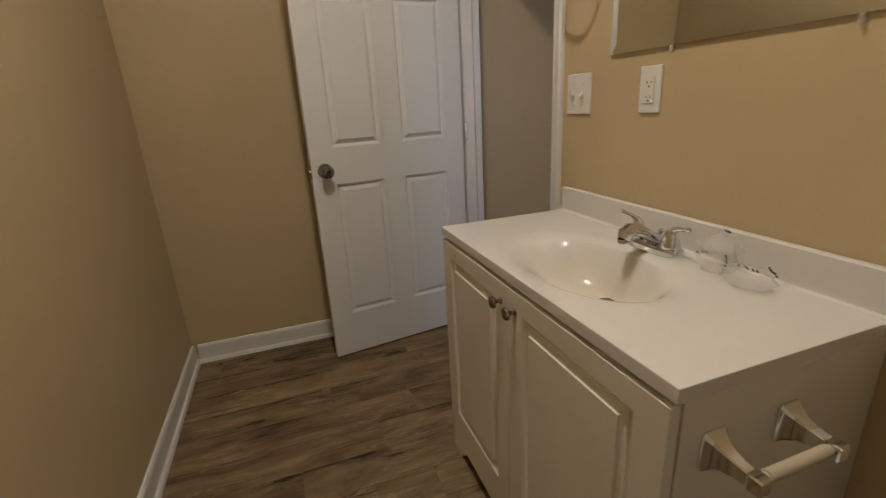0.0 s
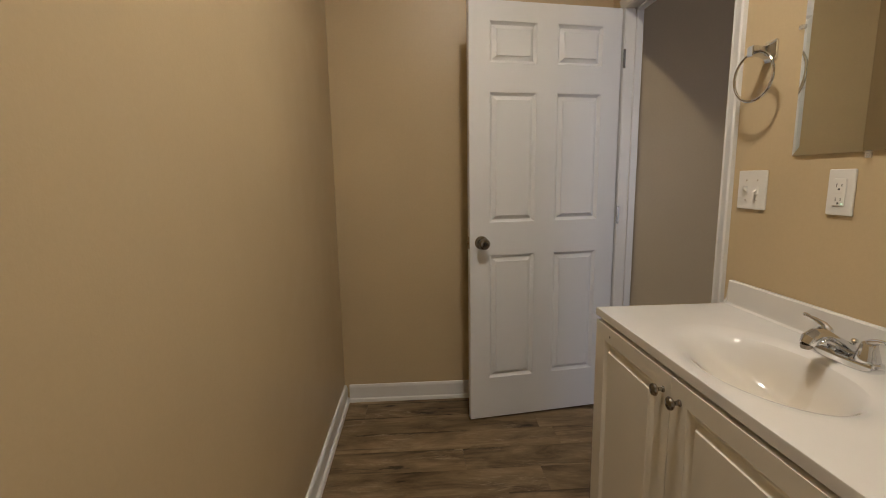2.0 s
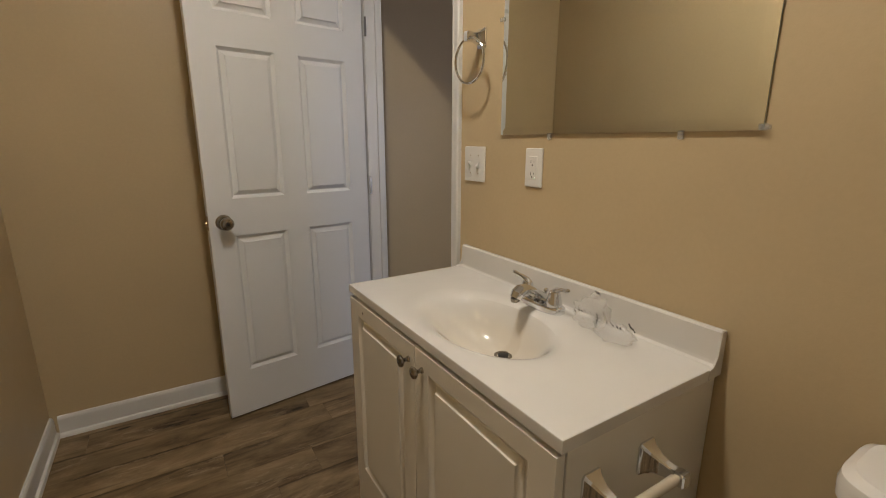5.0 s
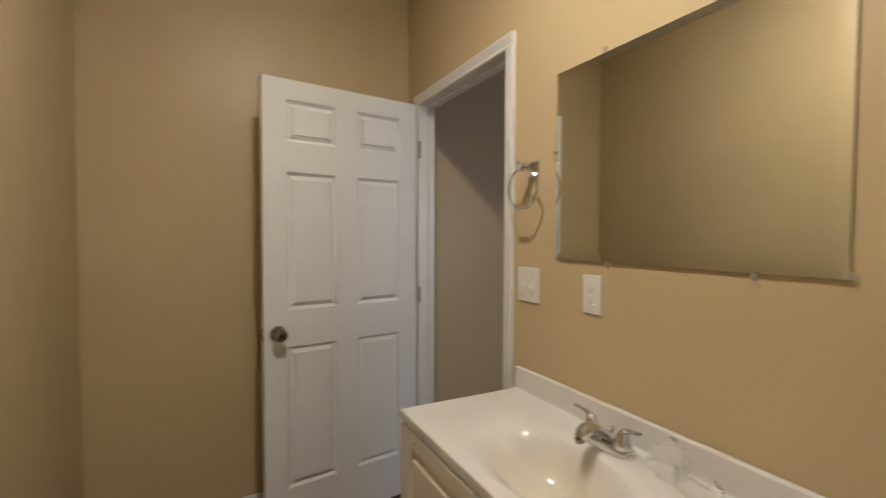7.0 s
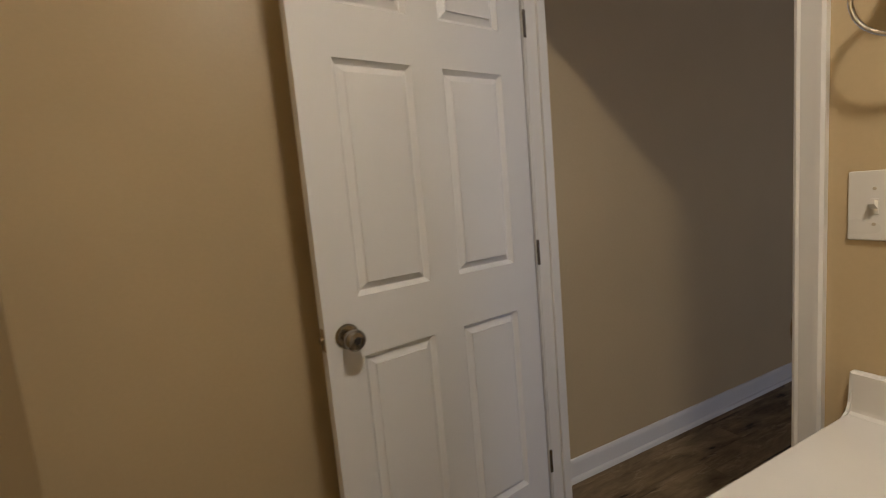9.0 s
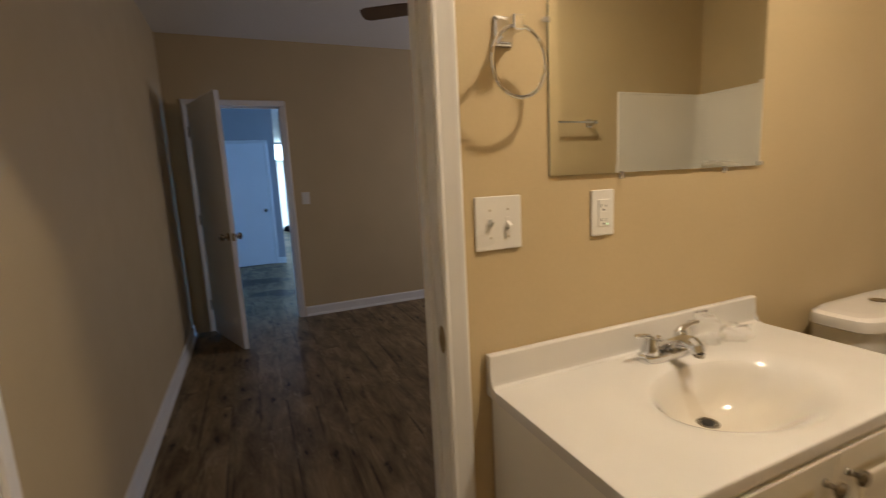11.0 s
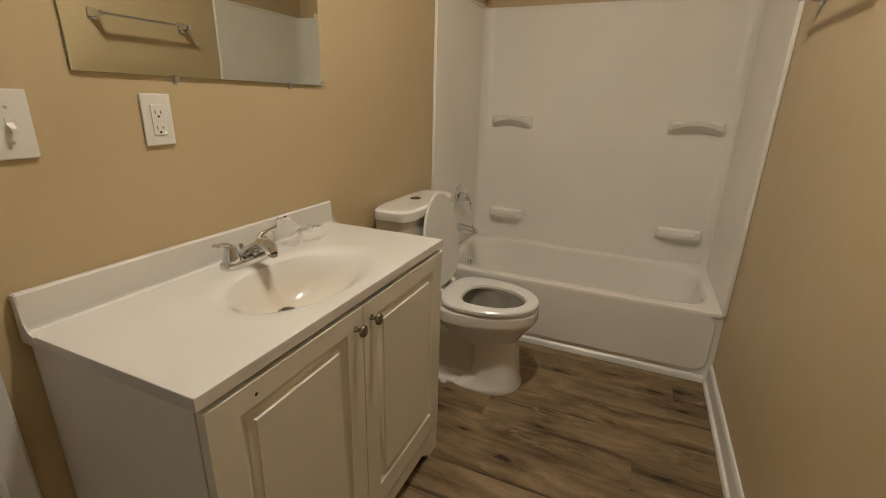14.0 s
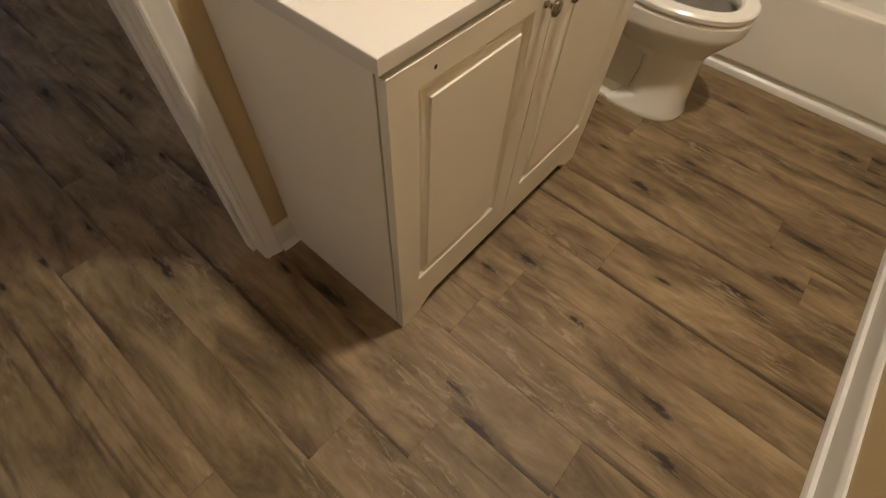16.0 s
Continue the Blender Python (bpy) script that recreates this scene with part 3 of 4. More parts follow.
for y0, y1, ky in ((mid + 0.0015, VY1, mid + 0.032), (VY0, mid - 0.0015, mid - 0.036)):
    w = y1 - y0
    m = Matrix.Translation((0.458, y1, 0)) @ turn
    bm = B()
    z0, z1 = 0.113, 0.783
    raised_face(bm, 0, w, z0, z1, [(0.062, w - 0.062, z0 + 0.072, z1 - 0.046)], 0, -1, 0.018, 0.0085, 0.012, m)
    for q in (((0, 0, z0), (0, 0, z1), (0, 0.019, z1), (0, 0.019, z0)), ((w, 0, z0), (w, 0.019, z0), (w, 0.019, z1), (w, 0, z1)),
              ((0, 0, z0), (0, 0.019, z0), (w, 0.019, z0), (w, 0, z0)), ((0, 0, z1), (w, 0, z1), (w, 0.019, z1), (0, 0.019, z1)),
              ((0, 0.019, z0), (0, 0.019, z1), (w, 0.019, z1), (w, 0.019, z0))):
        bm.faces.new([bm.verts.new(m @ Vector(p)) for p in q])
    bmesh.ops.remove_doubles(bm, verts=bm.verts[:], dist=0.0003)
    rim = [e for e in bm.edges if all(abs(v.co.x - 0.458) < 1e-5 for v in e.verts) and (all(abs(v.co.y - y0) < 1e-4 for v in e.verts) or all(abs(v.co.y - y1) < 1e-4 for v in e.verts) or all(abs(v.co.z - z0) < 1e-4 for v in e.verts) or all(abs(v.co.z - z1) < 1e-4 for v in e.verts))]
    bmesh.ops.bevel(bm, geom=rim, offset=0.006, segments=2, affect="EDGES")
    door = part("cabinet_door", bm, CABINET, van, "cream raised-panel cabinet door")
    bm = lathe(B(), [(0.001, 0), (0.008, 0), (0.0075, 0.003), (0.005, 0.006), (0.005, 0.012), (0.009, 0.016), (0.0145, 0.020), (0.0155, 0.023), (0.0135, 0.027), (0.007, 0.029), (0.001, 0.0295)], (0.458, ky, 0.737), (-1, 0, 0), 20)
    part("knob", bm, NICKEL, door, "small brushed nickel knob")

solid("paint_chip", lathe(B(), [(0.0005, 0), (0.004, 0), (0.003, 0.0006), (0.0005, 0.0006)], (0.458, 3.262, 0.756), (-1, 0, 0), 8), DARK, "tiny dark paint chip on the cabinet door", "paint chip")

# one-piece top: slab, moulded bowl, backsplash
TX0, TX1, TY0, TY1 = 0.459, XE - 0.004, 2.461, 3.373
BXC, BYC, BA, BB = 0.648, 2.908, 0.138, 0.214
bm = B()
count = 96


def deck_ring(inset, z):
    """A ring on the counter's outline, drawn in by inset, with a point on each corner."""
    x0, x1, y0, y1 = TX0 + inset, TX1 - 0.022, TY0 + inset, TY1 - inset
    pts = []
    for k in range(count):
        t = 2 * math.pi * (k + 0.5) / count
        c, s = math.cos(t), math.sin(t)
        f = min(((x1 - BXC) if c > 0 else (BXC - x0)) / max(abs(c), 1e-6), ((y1 - BYC) if s > 0 else (BYC - y0)) / max(abs(s), 1e-6))
        pts.append((BXC + f * c, BYC + f * s, CT + z))
    for qx in (x1, x0):
        for qy in (y1, y0):
            k = min(range(count), key=lambda i: (pts[i][0] - qx) ** 2 + (pts[i][1] - qy) ** 2)
            pts[k] = (qx, qy, CT + z)
    return pts


rings = [deck_ring(i, z) for i, z in ((0.030, -0.026), (0.0015, -0.026), (0.0, -0.0245), (0.0, -0.0035), (0.001, -0.001), (0.0035, 0.0))]
for e, z in ((1.30, 0), (1.21, -0.0008), (1.13, -0.0024), (1.07, -0.005), (1.01, -0.009), (0.95, -0.016), (0.89, -0.026), (0.82, -0.040), (0.74, -0.057), (0.64, -0.076), (0.51, -0.095), (0.36, -0.109), (0.18, -0.117), (0.10, -0.119)):
    off = (1 - e) * 0.075 if e < 1 else 0
    rings.append([(BXC + off + BA * e * math.cos(2 * math.pi * (k + 0.5) / count), BYC + BB * e * math.sin(2 * math.pi * (k + 0.5) / count), CT + z) for k in range(count)])
loft(bm, rings, cap0=False, cap1=True)
top = thing("sink_countertop", (0.69, 2.917, CT - 0.026), "glossy white cultured marble vanity top with yellowed, tan-striped oval bowl", "countertop")
part("bowl_and_deck", bm, MARBLE, top)
bm = B()
sp = [(TX1, CT - 0.02), (TX1, CT + 0.073), (TX1 - 0.004, CT + 0.0765), (TX1 - 0.014, CT + 0.0765), (TX1 - 0.018, CT + 0.073), (TX1 - 0.019, CT + 0.012), (TX1 - 0.022, CT + 0.004), (TX1 - 0.030, CT + 0.0004), (TX1 - 0.030, CT - 0.02)]
prism(bm, sp, "y", TY0 + 0.001, TY1 - 0.001)
part("backsplash", bm, MARBLE, top, "low moulded white backsplash")
# coved ends that join deck edge and backsplash
for y in (TY0 - 0.0012, TY1 - 0.0028):
    bm = prism(B(), [(TX1, CT - 0.022), (TX1, CT + 0.0745), (TX1 - 0.016, CT + 0.0745), (TX1 - 0.021, CT + 0.02), (TX1 - 0.030, CT + 0.004), (TX1 - 0.045, CT - 0.002), (TX1 - 0.045, CT - 0.022)], "y", y, y + 0.0040)
    part("end_return", bm, MARBLE, top)
dx = BXC + 0.9 * 0.075
dr = thing("sink_drain", (dx, BYC, CT - 0.120), "worn bronze pop-up sink drain in the bowl", "drain")
part("flange", lathe(B(), [(0.012, -0.001), (0.024, 0), (0.025, 0.0015), (0.022, 0.003), (0.0165, 0.002), (0.016, -0.001)], (dx, BYC, CT - 0.1188), seg=28), NICKEL, dr)
part("stopper", lathe(B(), [(0.001, -0.002), (0.014, -0.001), (0.015, 0.002), (0.012, 0.004), (0.001, 0.005)], (dx, BYC, CT - 0.1188), seg=24), DARK, dr, "dark pop-up stopper")

# faucet
FX, FY = 0.838, 2.905
fau = thing("sink_faucet", (FX, FY, CT), "chrome two-handle centerset faucet on the vanity top", "faucet")
part("base", loft(B(), [rounded(FX, FY, a, b, 3.2, CT + z, 40) for a, b, z in ((0.028, 0.082, 0), (0.0285, 0.083, 0.003), (0.0280, 0.0825, 0.013), (0.0265, 0.081, 0.017), (0.023, 0.077, 0.0195), (0.017, 0.069, 0.0205))]), CHROME, fau)
for s in (-1, 1):
    hy = FY + s * 0.052
    bm = lathe(B(), [(0.022, 0.012), (0.0225, 0.020), (0.020, 0.034), (0.0165, 0.046), (0.0155, 0.052), (0.013, 0.058), (0.006, 0.062), (0.001, 0.063)], (FX, hy, CT), seg=24)
    hdl = part("handle", bm, CHROME, fau)
    bm = tube(B(), [(FX + 0.002, hy - s * 0.008, CT + 0.050), (FX + 0.001, hy + s * 0.006, CT + 0.062), (FX - 0.002, hy + s * 0.024, CT + 0.069), (FX - 0.004, hy + s * 0.038, CT + 0.071), (FX - 0.006, hy + s * 0.049, CT + 0.074), (FX - 0.0065, hy + s * 0.054, CT + 0.0755)], [0.0115, 0.0095, 0.0062, 0.0052, 0.0066, 0.0042], 14, 0.85)
    part("lever", bm, CHROME, hdl)
bm = tube(B(), [(FX + 0.020, FY, CT + 0.012), (FX + 0.008, FY, CT + 0.024), (FX - 0.012, FY, CT + 0.037), (FX - 0.034, FY, CT + 0.050), (FX - 0.054, FY, CT + 0.0585), (FX - 0.072, FY, CT + 0.0585), (FX - 0.085, FY, CT + 0.051), (FX - 0.091, FY, CT + 0.040)], [0.016, 0.0185, 0.0165, 0.0155, 0.0175, 0.0195, 0.0190, 0.0155], 20, 0.85)
part("spout", bm, CHROME, fau)
part("aerator", lathe(B(), [(0.011, 0), (0.012, 0.002), (0.012, 0.010), (0.001, 0.011)], (FX - 0.0905, FY, CT + 0.031), (-0.1, 0, 1), 16), NICKEL, fau)
bm = tube(B(), [(FX + 0.022, FY, CT + 0.012), (FX + 0.022, FY, CT + 0.040)], 0.0028, 8)
lathe(bm, [(0.001, 0), (0.006, 0.001), (0.0075, 0.006), (0.005, 0.010), (0.001, 0.011)], (FX + 0.022, FY, CT + 0.038), seg=12)
part("lift_rod", bm, CHROME, fau)
# crumpled clear wrapper left on the deck
bag = thing("plastic_wrapper", (0.840, 2.715, CT), "crumpled clear plastic wrapper with dark printing on the counter", "plastic wrapper")
LUMPS = ((0.850, 2.740, 0.038, 0.040, 0.040, 0.0), (0.826, 2.655, 0.030, 0.050, 0.020, 4.0))
for lx, ly, rx, ry, rz, seed in LUMPS:
    bm = B()
    bmesh.ops.create_icosphere(bm, subdivisions=4, radius=1.0)
    for v in bm.verts:
        p = v.co.copy()
        n1 = noise.noise(p * 2.0 + Vector((seed, 0, 0))) * 0.35 + noise.noise(p * 4.0 + Vector((5, seed, 2))) * 0.22 + abs(noise.noise(p * 7.0)) * 0.10
        p *= 1 + n1
        v.co = Vector((min(lx + rx * p.x, XE - 0.030), ly + ry * p.y, max(CT + 0.001, CT + rz * 0.9 + rz * p.z)))
    film = part("film", bm, BAG, bag, "crinkled transparent film")
    film.data.set_sharp_from_angle(angle=radians(50))
ROWS = (((0.872, 2.752, 0.078), (0.862, 2.726, 0.081)), ((0.820, 2.768, 0.036), (0.818, 2.714, 0.050)), ((0.826, 2.706, 0.046), (0.806, 2.686, 0.034)), ((0.818, 2.672, 0.038), (0.806, 2.622, 0.040)), ((0.856, 2.640, 0.036), (0.842, 2.612, 0.030)))
for a, b in ROWS:
    for k in range(5):
        c = Vector(a).lerp(Vector(b), (k + 0.5) / 5) + Vector((random.uniform(-0.003, 0.003), 0, CT + random.uniform(-0.003, 0.003)))
        m = Matrix.Translation(c) @ Euler((random.uniform(-0.6, 0.6), 0.9, random.uniform(-0.5, 0.5))).to_matrix().to_4x4()
        part("printed_mark", box(B(), -random.uniform(0.003, 0.0065), 0.0035, -0.0018, 0.0018, -0.0004, 0.0004, 0.0003, 1, m=m), PRINT, bag, "small dark printed mark")

# toilet paper holder on the vanity's side
tp = thing("toilet_paper_holder", (0.63, VY0, 0.66), "chrome toilet paper holder with empty cream roller", "paper holder")
for i, x in enumerate((0.545, 0.697)):
    z = 0.691
    rings = []
    for d, hw, hh in ((0, 0.0235, 0.033), (0.0035, 0.0235, 0.033), (0.0055, 0.021, 0.0305), (0.012, 0.0165, 0.025), (0.026, 0.0115, 0.0175), (0.045, 0.009, 0.0130), (0.060, 0.0088, 0.0118), (0.064, 0.0112, 0.0135), (0.078, 0.0112, 0.0135), (0.081, 0.009, 0.011)):
        rings.append([(p[0], VY0 - d, p[1]) for p in ((x + hw * 0.8, z + hh), (x + hw, z + hh * 0.8), (x + hw, z - hh * 0.8), (x + hw * 0.8, z - hh), (x - hw * 0.8, z - hh), (x - hw, z - hh * 0.8), (x - hw, z + hh * 0.8), (x - hw * 0.8, z + hh))])
    part("post", loft(B(), rings), CHROME, tp)
bm = tube(B(), [(0.553, VY0 - 0.068, 0.694), (0.562, VY0 - 0.068, 0.694), (0.563, VY0 - 0.068, 0.694), (0.679, VY0 - 0.068, 0.694), (0.680, VY0 - 0.068, 0.694), (0.689, VY0 - 0.068, 0.694)], [0.007, 0.007, 0.0095, 0.0095, 0.007, 0.007], 18)
part("roller", bm, ROLLER, tp, "cream plastic spring roller")

# mirror on clips
MY0, MY1, MZ0, MZ1 = 2.455, 3.192, 1.283, 1.860
mir = thing("wall_mirror", (XE, (MY0 + MY1) / 2, MZ0), "frameless rectangular wall mirror held by clear plastic clips", "mirror")
bm = B()
box(bm, XE - 0.0046, XE - 0.001, MY0, MY1, MZ0, MZ1)
part("glass_edge", bm, GLASS_EDGE, mir)
ring_at = lambda inset, x: [(x, y, z) for y, z in ((MY0 + inset, MZ0 + inset), (MY0 + inset, MZ1 - inset), (MY1 - inset, MZ1 - inset), (MY1 - inset, MZ0 + inset))]
bm = loft(B(), [ring_at(0.0, XE - 0.0047), ring_at(0.0004, XE - 0.0060), ring_at(0.023, XE - 0.0073)], cap0=False)
part("silvered_glass", bm, MIRROR, mir, "silvered glass with bevelled edge").data.set_sharp_from_angle(angle=radians(1))
for y, z, dy, dz in ((2.98, MZ0, 0, -1), (2.605, MZ0, 0, -1), (MY0 + 0.004, MZ0 + 0.006, -1, 0), (MY1, 1.617, 1, 0), (3.0, MZ1, 0, 1), (2.60, MZ1, 0, 1)):
    bm = B()
    wy, wz = (0.006, 0.009) if dz else (0.009, 0.006)
    cy, cz = y + dy * 0.006, z + dz * 0.006
    box(bm, XE - 0.0105, XE - 0.0076, cy - wy, cy + wy, cz - wz, cz + wz, 0.002, 1)
    cy, cz = y + dy * 0.009, z + dz * 0.009
    box(bm, XE - 0.0076, XE - 0.0005, cy - wy * 0.85, cy + wy * 0.85, cz - wz * 0.7, cz + wz * 0.7, 0.001, 1)
    part("mirror_clip", bm, CLEAR, mir, "clear plastic mirror clip")

# towel ring
ring = thing("towel_ring", (XE, 3.306, 1.55), "chrome towel ring on the wall beside the mirror", "towel ring")
bm = loft(B(), [[(XE - d, 3.306 + hy * c, 1.585 + hz * s) for c, s in ((1, 0.8), (0.8, 1), (-0.8, 1), (-1, 0.8), (-1, -0.8), (-0.8, -1), (0.8, -1), (1, -0.8))] for d, hy, hz in ((0, 0.024, 0.030), (0.004, 0.024, 0.030), (0.006, 0.021, 0.027), (0.014, 0.016, 0.020), (0.030, 0.0115, 0.0145), (0.046, 0.0105, 0.0125), (0.048, 0.0125, 0.0145), (0.064, 0.0125, 0.0145), (0.067, 0.010, 0.012))])
part("mount", bm, CHROME, ring)
bm = torus(B(), (XE - 0.055, 3.300, 1.513), 0.068, 0.0040, (0.99, 0.10, 0.02), 56, 12)
part("ring", bm, CHROME, ring)

# switch and outlet
sw = thing("light_switch", (XE, 3.330, 1.129), "white double toggle switch plate beside the door casing", "light switch")
part("switch_plate", box(B(), XE - 0.0065, XE, 3.272, 3.388, 1.129, 1.247, 0.0035), PLATE, sw)
for y, up in ((3.352, 1), (3.307, -1)):
    z = 1.187
    bm = box(B(), XE - 0.0075, XE - 0.006, y - 0.006, y + 0.006, z - 0.013, z + 0.013, 0.0006, 1)
    loft(bm, [[(XE - d, y + a * w, z + up * (o + b * hh)) for a, b in ((1, 1), (-1, 1), (-1, -1), (1, -1))] for d, w, hh, o in ((0.007, 0.005, 0.007, 0.002), (0.014, 0.0046, 0.005, 0.006), (0.019, 0.0042, 0.004, 0.009))])
    part("toggle", bm, PLATE, sw, "white toggle lever")
    for dz in (-0.030, 0.030):
        part("screw", lathe(B(), [(0.001, 0), (0.003, 0), (0.0028, 0.001), (0.001, 0.0012)], (XE - 0.0062, y, z + dz), (-1, 0, 0), 10), ROLLER, sw)
ou = thing("power_outlet", (XE, 3.038, 1.133), "white ground-fault power outlet with green indicator", "power outlet")
part("outlet_plate", box(B(), XE - 0.0065, XE, 3.003, 3.073, 1.133, 1.245, 0.0035), PLATE, ou)
part("receptacle", box(B(), XE - 0.009, XE - 0.006, 3.0215, 3.0545, 1.156, 1.222, 0.0012, 1), PLATE, ou)
bm = B()
for z in (1.206, 1.172):
    box(bm, XE - 0.0095, XE - 0.0088, 3.0445, 3.046, z - 0.004, z + 0.004)
    box(bm, XE - 0.0095, XE - 0.0088, 3.0315, 3.033, z - 0.003, z + 0.003)
    lathe(bm, [(0.001, 0), (0.0026, 0), (0.0026, 0.0006), (0.001, 0.0006)], (XE - 0.0089, 3.0385, z - 0.0095), (-1, 0, 0), 10)
part("slots", bm, DARK, ou, "dark plug slots")
part("test_buttons", box(B(), XE - 0.0098, XE - 0.0088, 3.031, 3.046, 1.186, 1.192, 0.0004, 1), PLATE, ou)
part("indicator_light", box(B(), XE - 0.0098, XE - 0.0088, 3.0255, 3.029, 1.160, 1.163), LED, ou, "small green indicator light")

# ---- toilet ----
TC = 1.962
toi = thing("toilet", (0.55, TC, 0), "white two-piece toilet with its seat lid raised", "toilet")
prof = ((0.266, 0.60, 0.132, 0.0), (0.264, 0.60, 0.133, 0.010), (0.268, 0.56, 0.127, 0.022), (0.277, 0.50, 0.108, 0.06), (0.286, 0.49, 0.099, 0.14), (0.292, 0.50, 0.094, 0.205), (0.293, 0.61, 0.096, 0.238), (0.280, 0.63, 0.114, 0.256), (0.252, 0.66, 0.150, 0.300), (0.228, 0.68, 0.178, 0.332), (0.219, 0.69, 0.187, 0.345), (0.216, 0.69, 0.189, 0.357), (0.217, 0.69, 0.187, 0.392), (0.225, 0.685, 0.177, 0.402), (0.262, 0.60, 0.132, 0.402), (0.268, 0.595, 0.126, 0.390), (0.275, 0.58, 0.118, 0.33), (0.31, 0.53, 0.085, 0.25), (0.36, 0.48, 0.045, 0.20))
bm = loft(B(), [egg(f, b, TC, w, z, tip=2.9 if z < 0.24 else 2.0) for f, b, w, z in prof[:16]], cap1=False)
# the bowl's inside is its own mesh, in a darker grey than the outside
part("bowl_interior", loft(B(), [egg(f, b, TC, w, z) for f, b, w, z in ((0.266, 0.597, 0.128, 0.394),) + prof[16:]], cap0=False), BOWL_GREY, toi, "dark grey bowl interior")
part("bowl", bm, PORCELAIN, toi)
bm = loft(B(), [rounded(xc, TC, a, w, 5, z, 32) for xc, a, w, z in ((0.66, 0.22, 0.118, 0.0), (0.66, 0.22, 0.118, 0.012), (0.66, 0.215, 0.106, 0.022), (0.66, 0.21, 0.072, 0.05), (0.66, 0.21, 0.062, 0.12), (0.66, 0.21, 0.062, 0.20), (0.68, 0.20, 0.09, 0.27), (0.74, 0.125, 0.155, 0.33), (0.74, 0.125, 0.165, 0.375), (0.74, 0.12, 0.16, 0.385))])
part("rear_pedestal", bm, PORCELAIN, toi)
bm = loft(B(), [rounded(xc, TC, a, w, 6, z, 48) for xc, a, w, z in ((0.812, 0.072, 0.205, 0.385), (0.812, 0.083, 0.222, 0.40), (0.812, 0.086, 0.236, 0.60), (0.812, 0.088, 0.245, 0.775))])
part("tank", bm, PORCELAIN, toi)
bm = loft(B(), [rounded(0.808, TC, a, w, n, z, 48) for a, w, n, z in ((0.090, 0.252, 5.5, 0.775), (0.097, 0.259, 5.0, 0.779), (0.099, 0.261, 4.6, 0.800), (0.096, 0.258, 4.6, 0.812), (0.085, 0.246, 4.4, 0.8205), (0.05, 0.20, 4, 0.8235))])
part("tank_lid", bm, PORCELAIN, toi)
part("flush_button", lathe(B(), [(0.001, 0), (0.024, 0), (0.0245, 0.003), (0.020, 0.005), (0.001, 0.0045)], (0.815, TC, 0.8225), seg=28), NICKEL, toi, "round metal flush button")
rings = []
for f, b, w, z in ((0.222, 0.645, 0.184, 0.405), (0.219, 0.648, 0.187, 0.410), (0.219, 0.648, 0.187, 0.422), (0.226, 0.645, 0.180, 0.428), (0.270, 0.565, 0.130, 0.427), (0.278, 0.556, 0.120, 0.420), (0.280, 0.552, 0.117, 0.408), (0.276, 0.556, 0.121, 0.404)):
    rings.append(egg(f, b, TC, w, z))
bm = loft(B(), rings + [rings[0]], cap0=False, cap1=False)
bmesh.ops.remove_doubles(bm, verts=bm.verts[:], dist=0.0002)
part("seat", bm, SEAT, toi, "white elongated plastic seat ring")
rings = [egg(f, b, TC, w, z) for f, b, w, z in ((0.226, 0.640, 0.180, 0.0), (0.221, 0.643, 0.185, 0.003), (0.221, 0.643, 0.185, 0.010), (0.230, 0.638, 0.178, 0.015), (0.30, 0.60, 0.11, 0.017))]
bm = loft(B(), rings)
hinge = Vector((0.648, TC, 0.435))
bmesh.ops.transform(bm, matrix=Matrix.Translation(hinge) @ Matrix.Rotation(radians(97), 4, "Y") @ Matrix.Translation((-0.650, -TC, 0)), verts=bm.verts[:])
part("seat_lid", bm, SEAT, toi, "raised white plastic seat lid")
for s in (-1, 1):
    bm = loft(B(), [rounded(0.655, TC + s * 0.075, a, w, 4, z, 20) for a, w, z in ((0.022, 0.02, 0.400), (0.022, 0.02, 0.418), (0.014, 0.018, 0.438), (0.006, 0.014, 0.444))])
    part("hinge", bm, SEAT, toi)
    part("bolt_cap", lathe(B(), [(0.014, 0), (0.014, 0.008), (0.010, 0.014), (0.001, 0.016)], (0.60, TC + s * 0.122, 0.0), seg=16), SEAT, toi)

# ---- bathtub and surround ----
TF, TB, TZ = 1.560, 0.815, 0.365
tub = thing("bathtub", (0.19, 1.19, 0), "glossy white alcove bathtub with a moulded apron panel", "bathtub")
cx, cy = (XW + XE) / 2, (TF + TB) / 2
ax, ay = (XE - XW) / 2 - 0.006, (TF - TB) / 2
sh = ((ax, ay, 40, TZ - 0.019), (ax, ay, 40, TZ - 0.012), (ax - 0.003, ay - 0.003, 40, TZ - 0.003), (ax - 0.010, ay - 0.010, 36, TZ), (ax - 0.035, ay - 0.055, 8, TZ - 0.001), (ax - 0.045, ay - 0.068, 7, TZ - 0.004), (ax - 0.054, ay - 0.080, 6, TZ - 0.014), (ax - 0.062, ay - 0.088, 5.5, TZ - 0.035), (ax - 0.085, ay - 0.105, 5, 0.20), (ax - 0.115, ay - 0.125, 4.5, 0.105), (ax - 0.16, ay - 0.165, 4, 0.075), (ax - 0.35, ay - 0.28, 3, 0.068))
part("basin", loft(B(), [rounded(cx, cy, a, b, n, z, 96) for a, b, n, z in sh], cap0=False), ACRYLIC, tub)
bm = B()
AX0, AX1 = XW + 0.001, XE - 0.001
m = Matrix.Translation((AX1, 1.5595, 0)) @ Matrix.Rotation(radians(180), 4, "Z")
w = AX1 - AX0
pan = [(0.022, w - 0.022, 0.050, TZ - 0.004)]
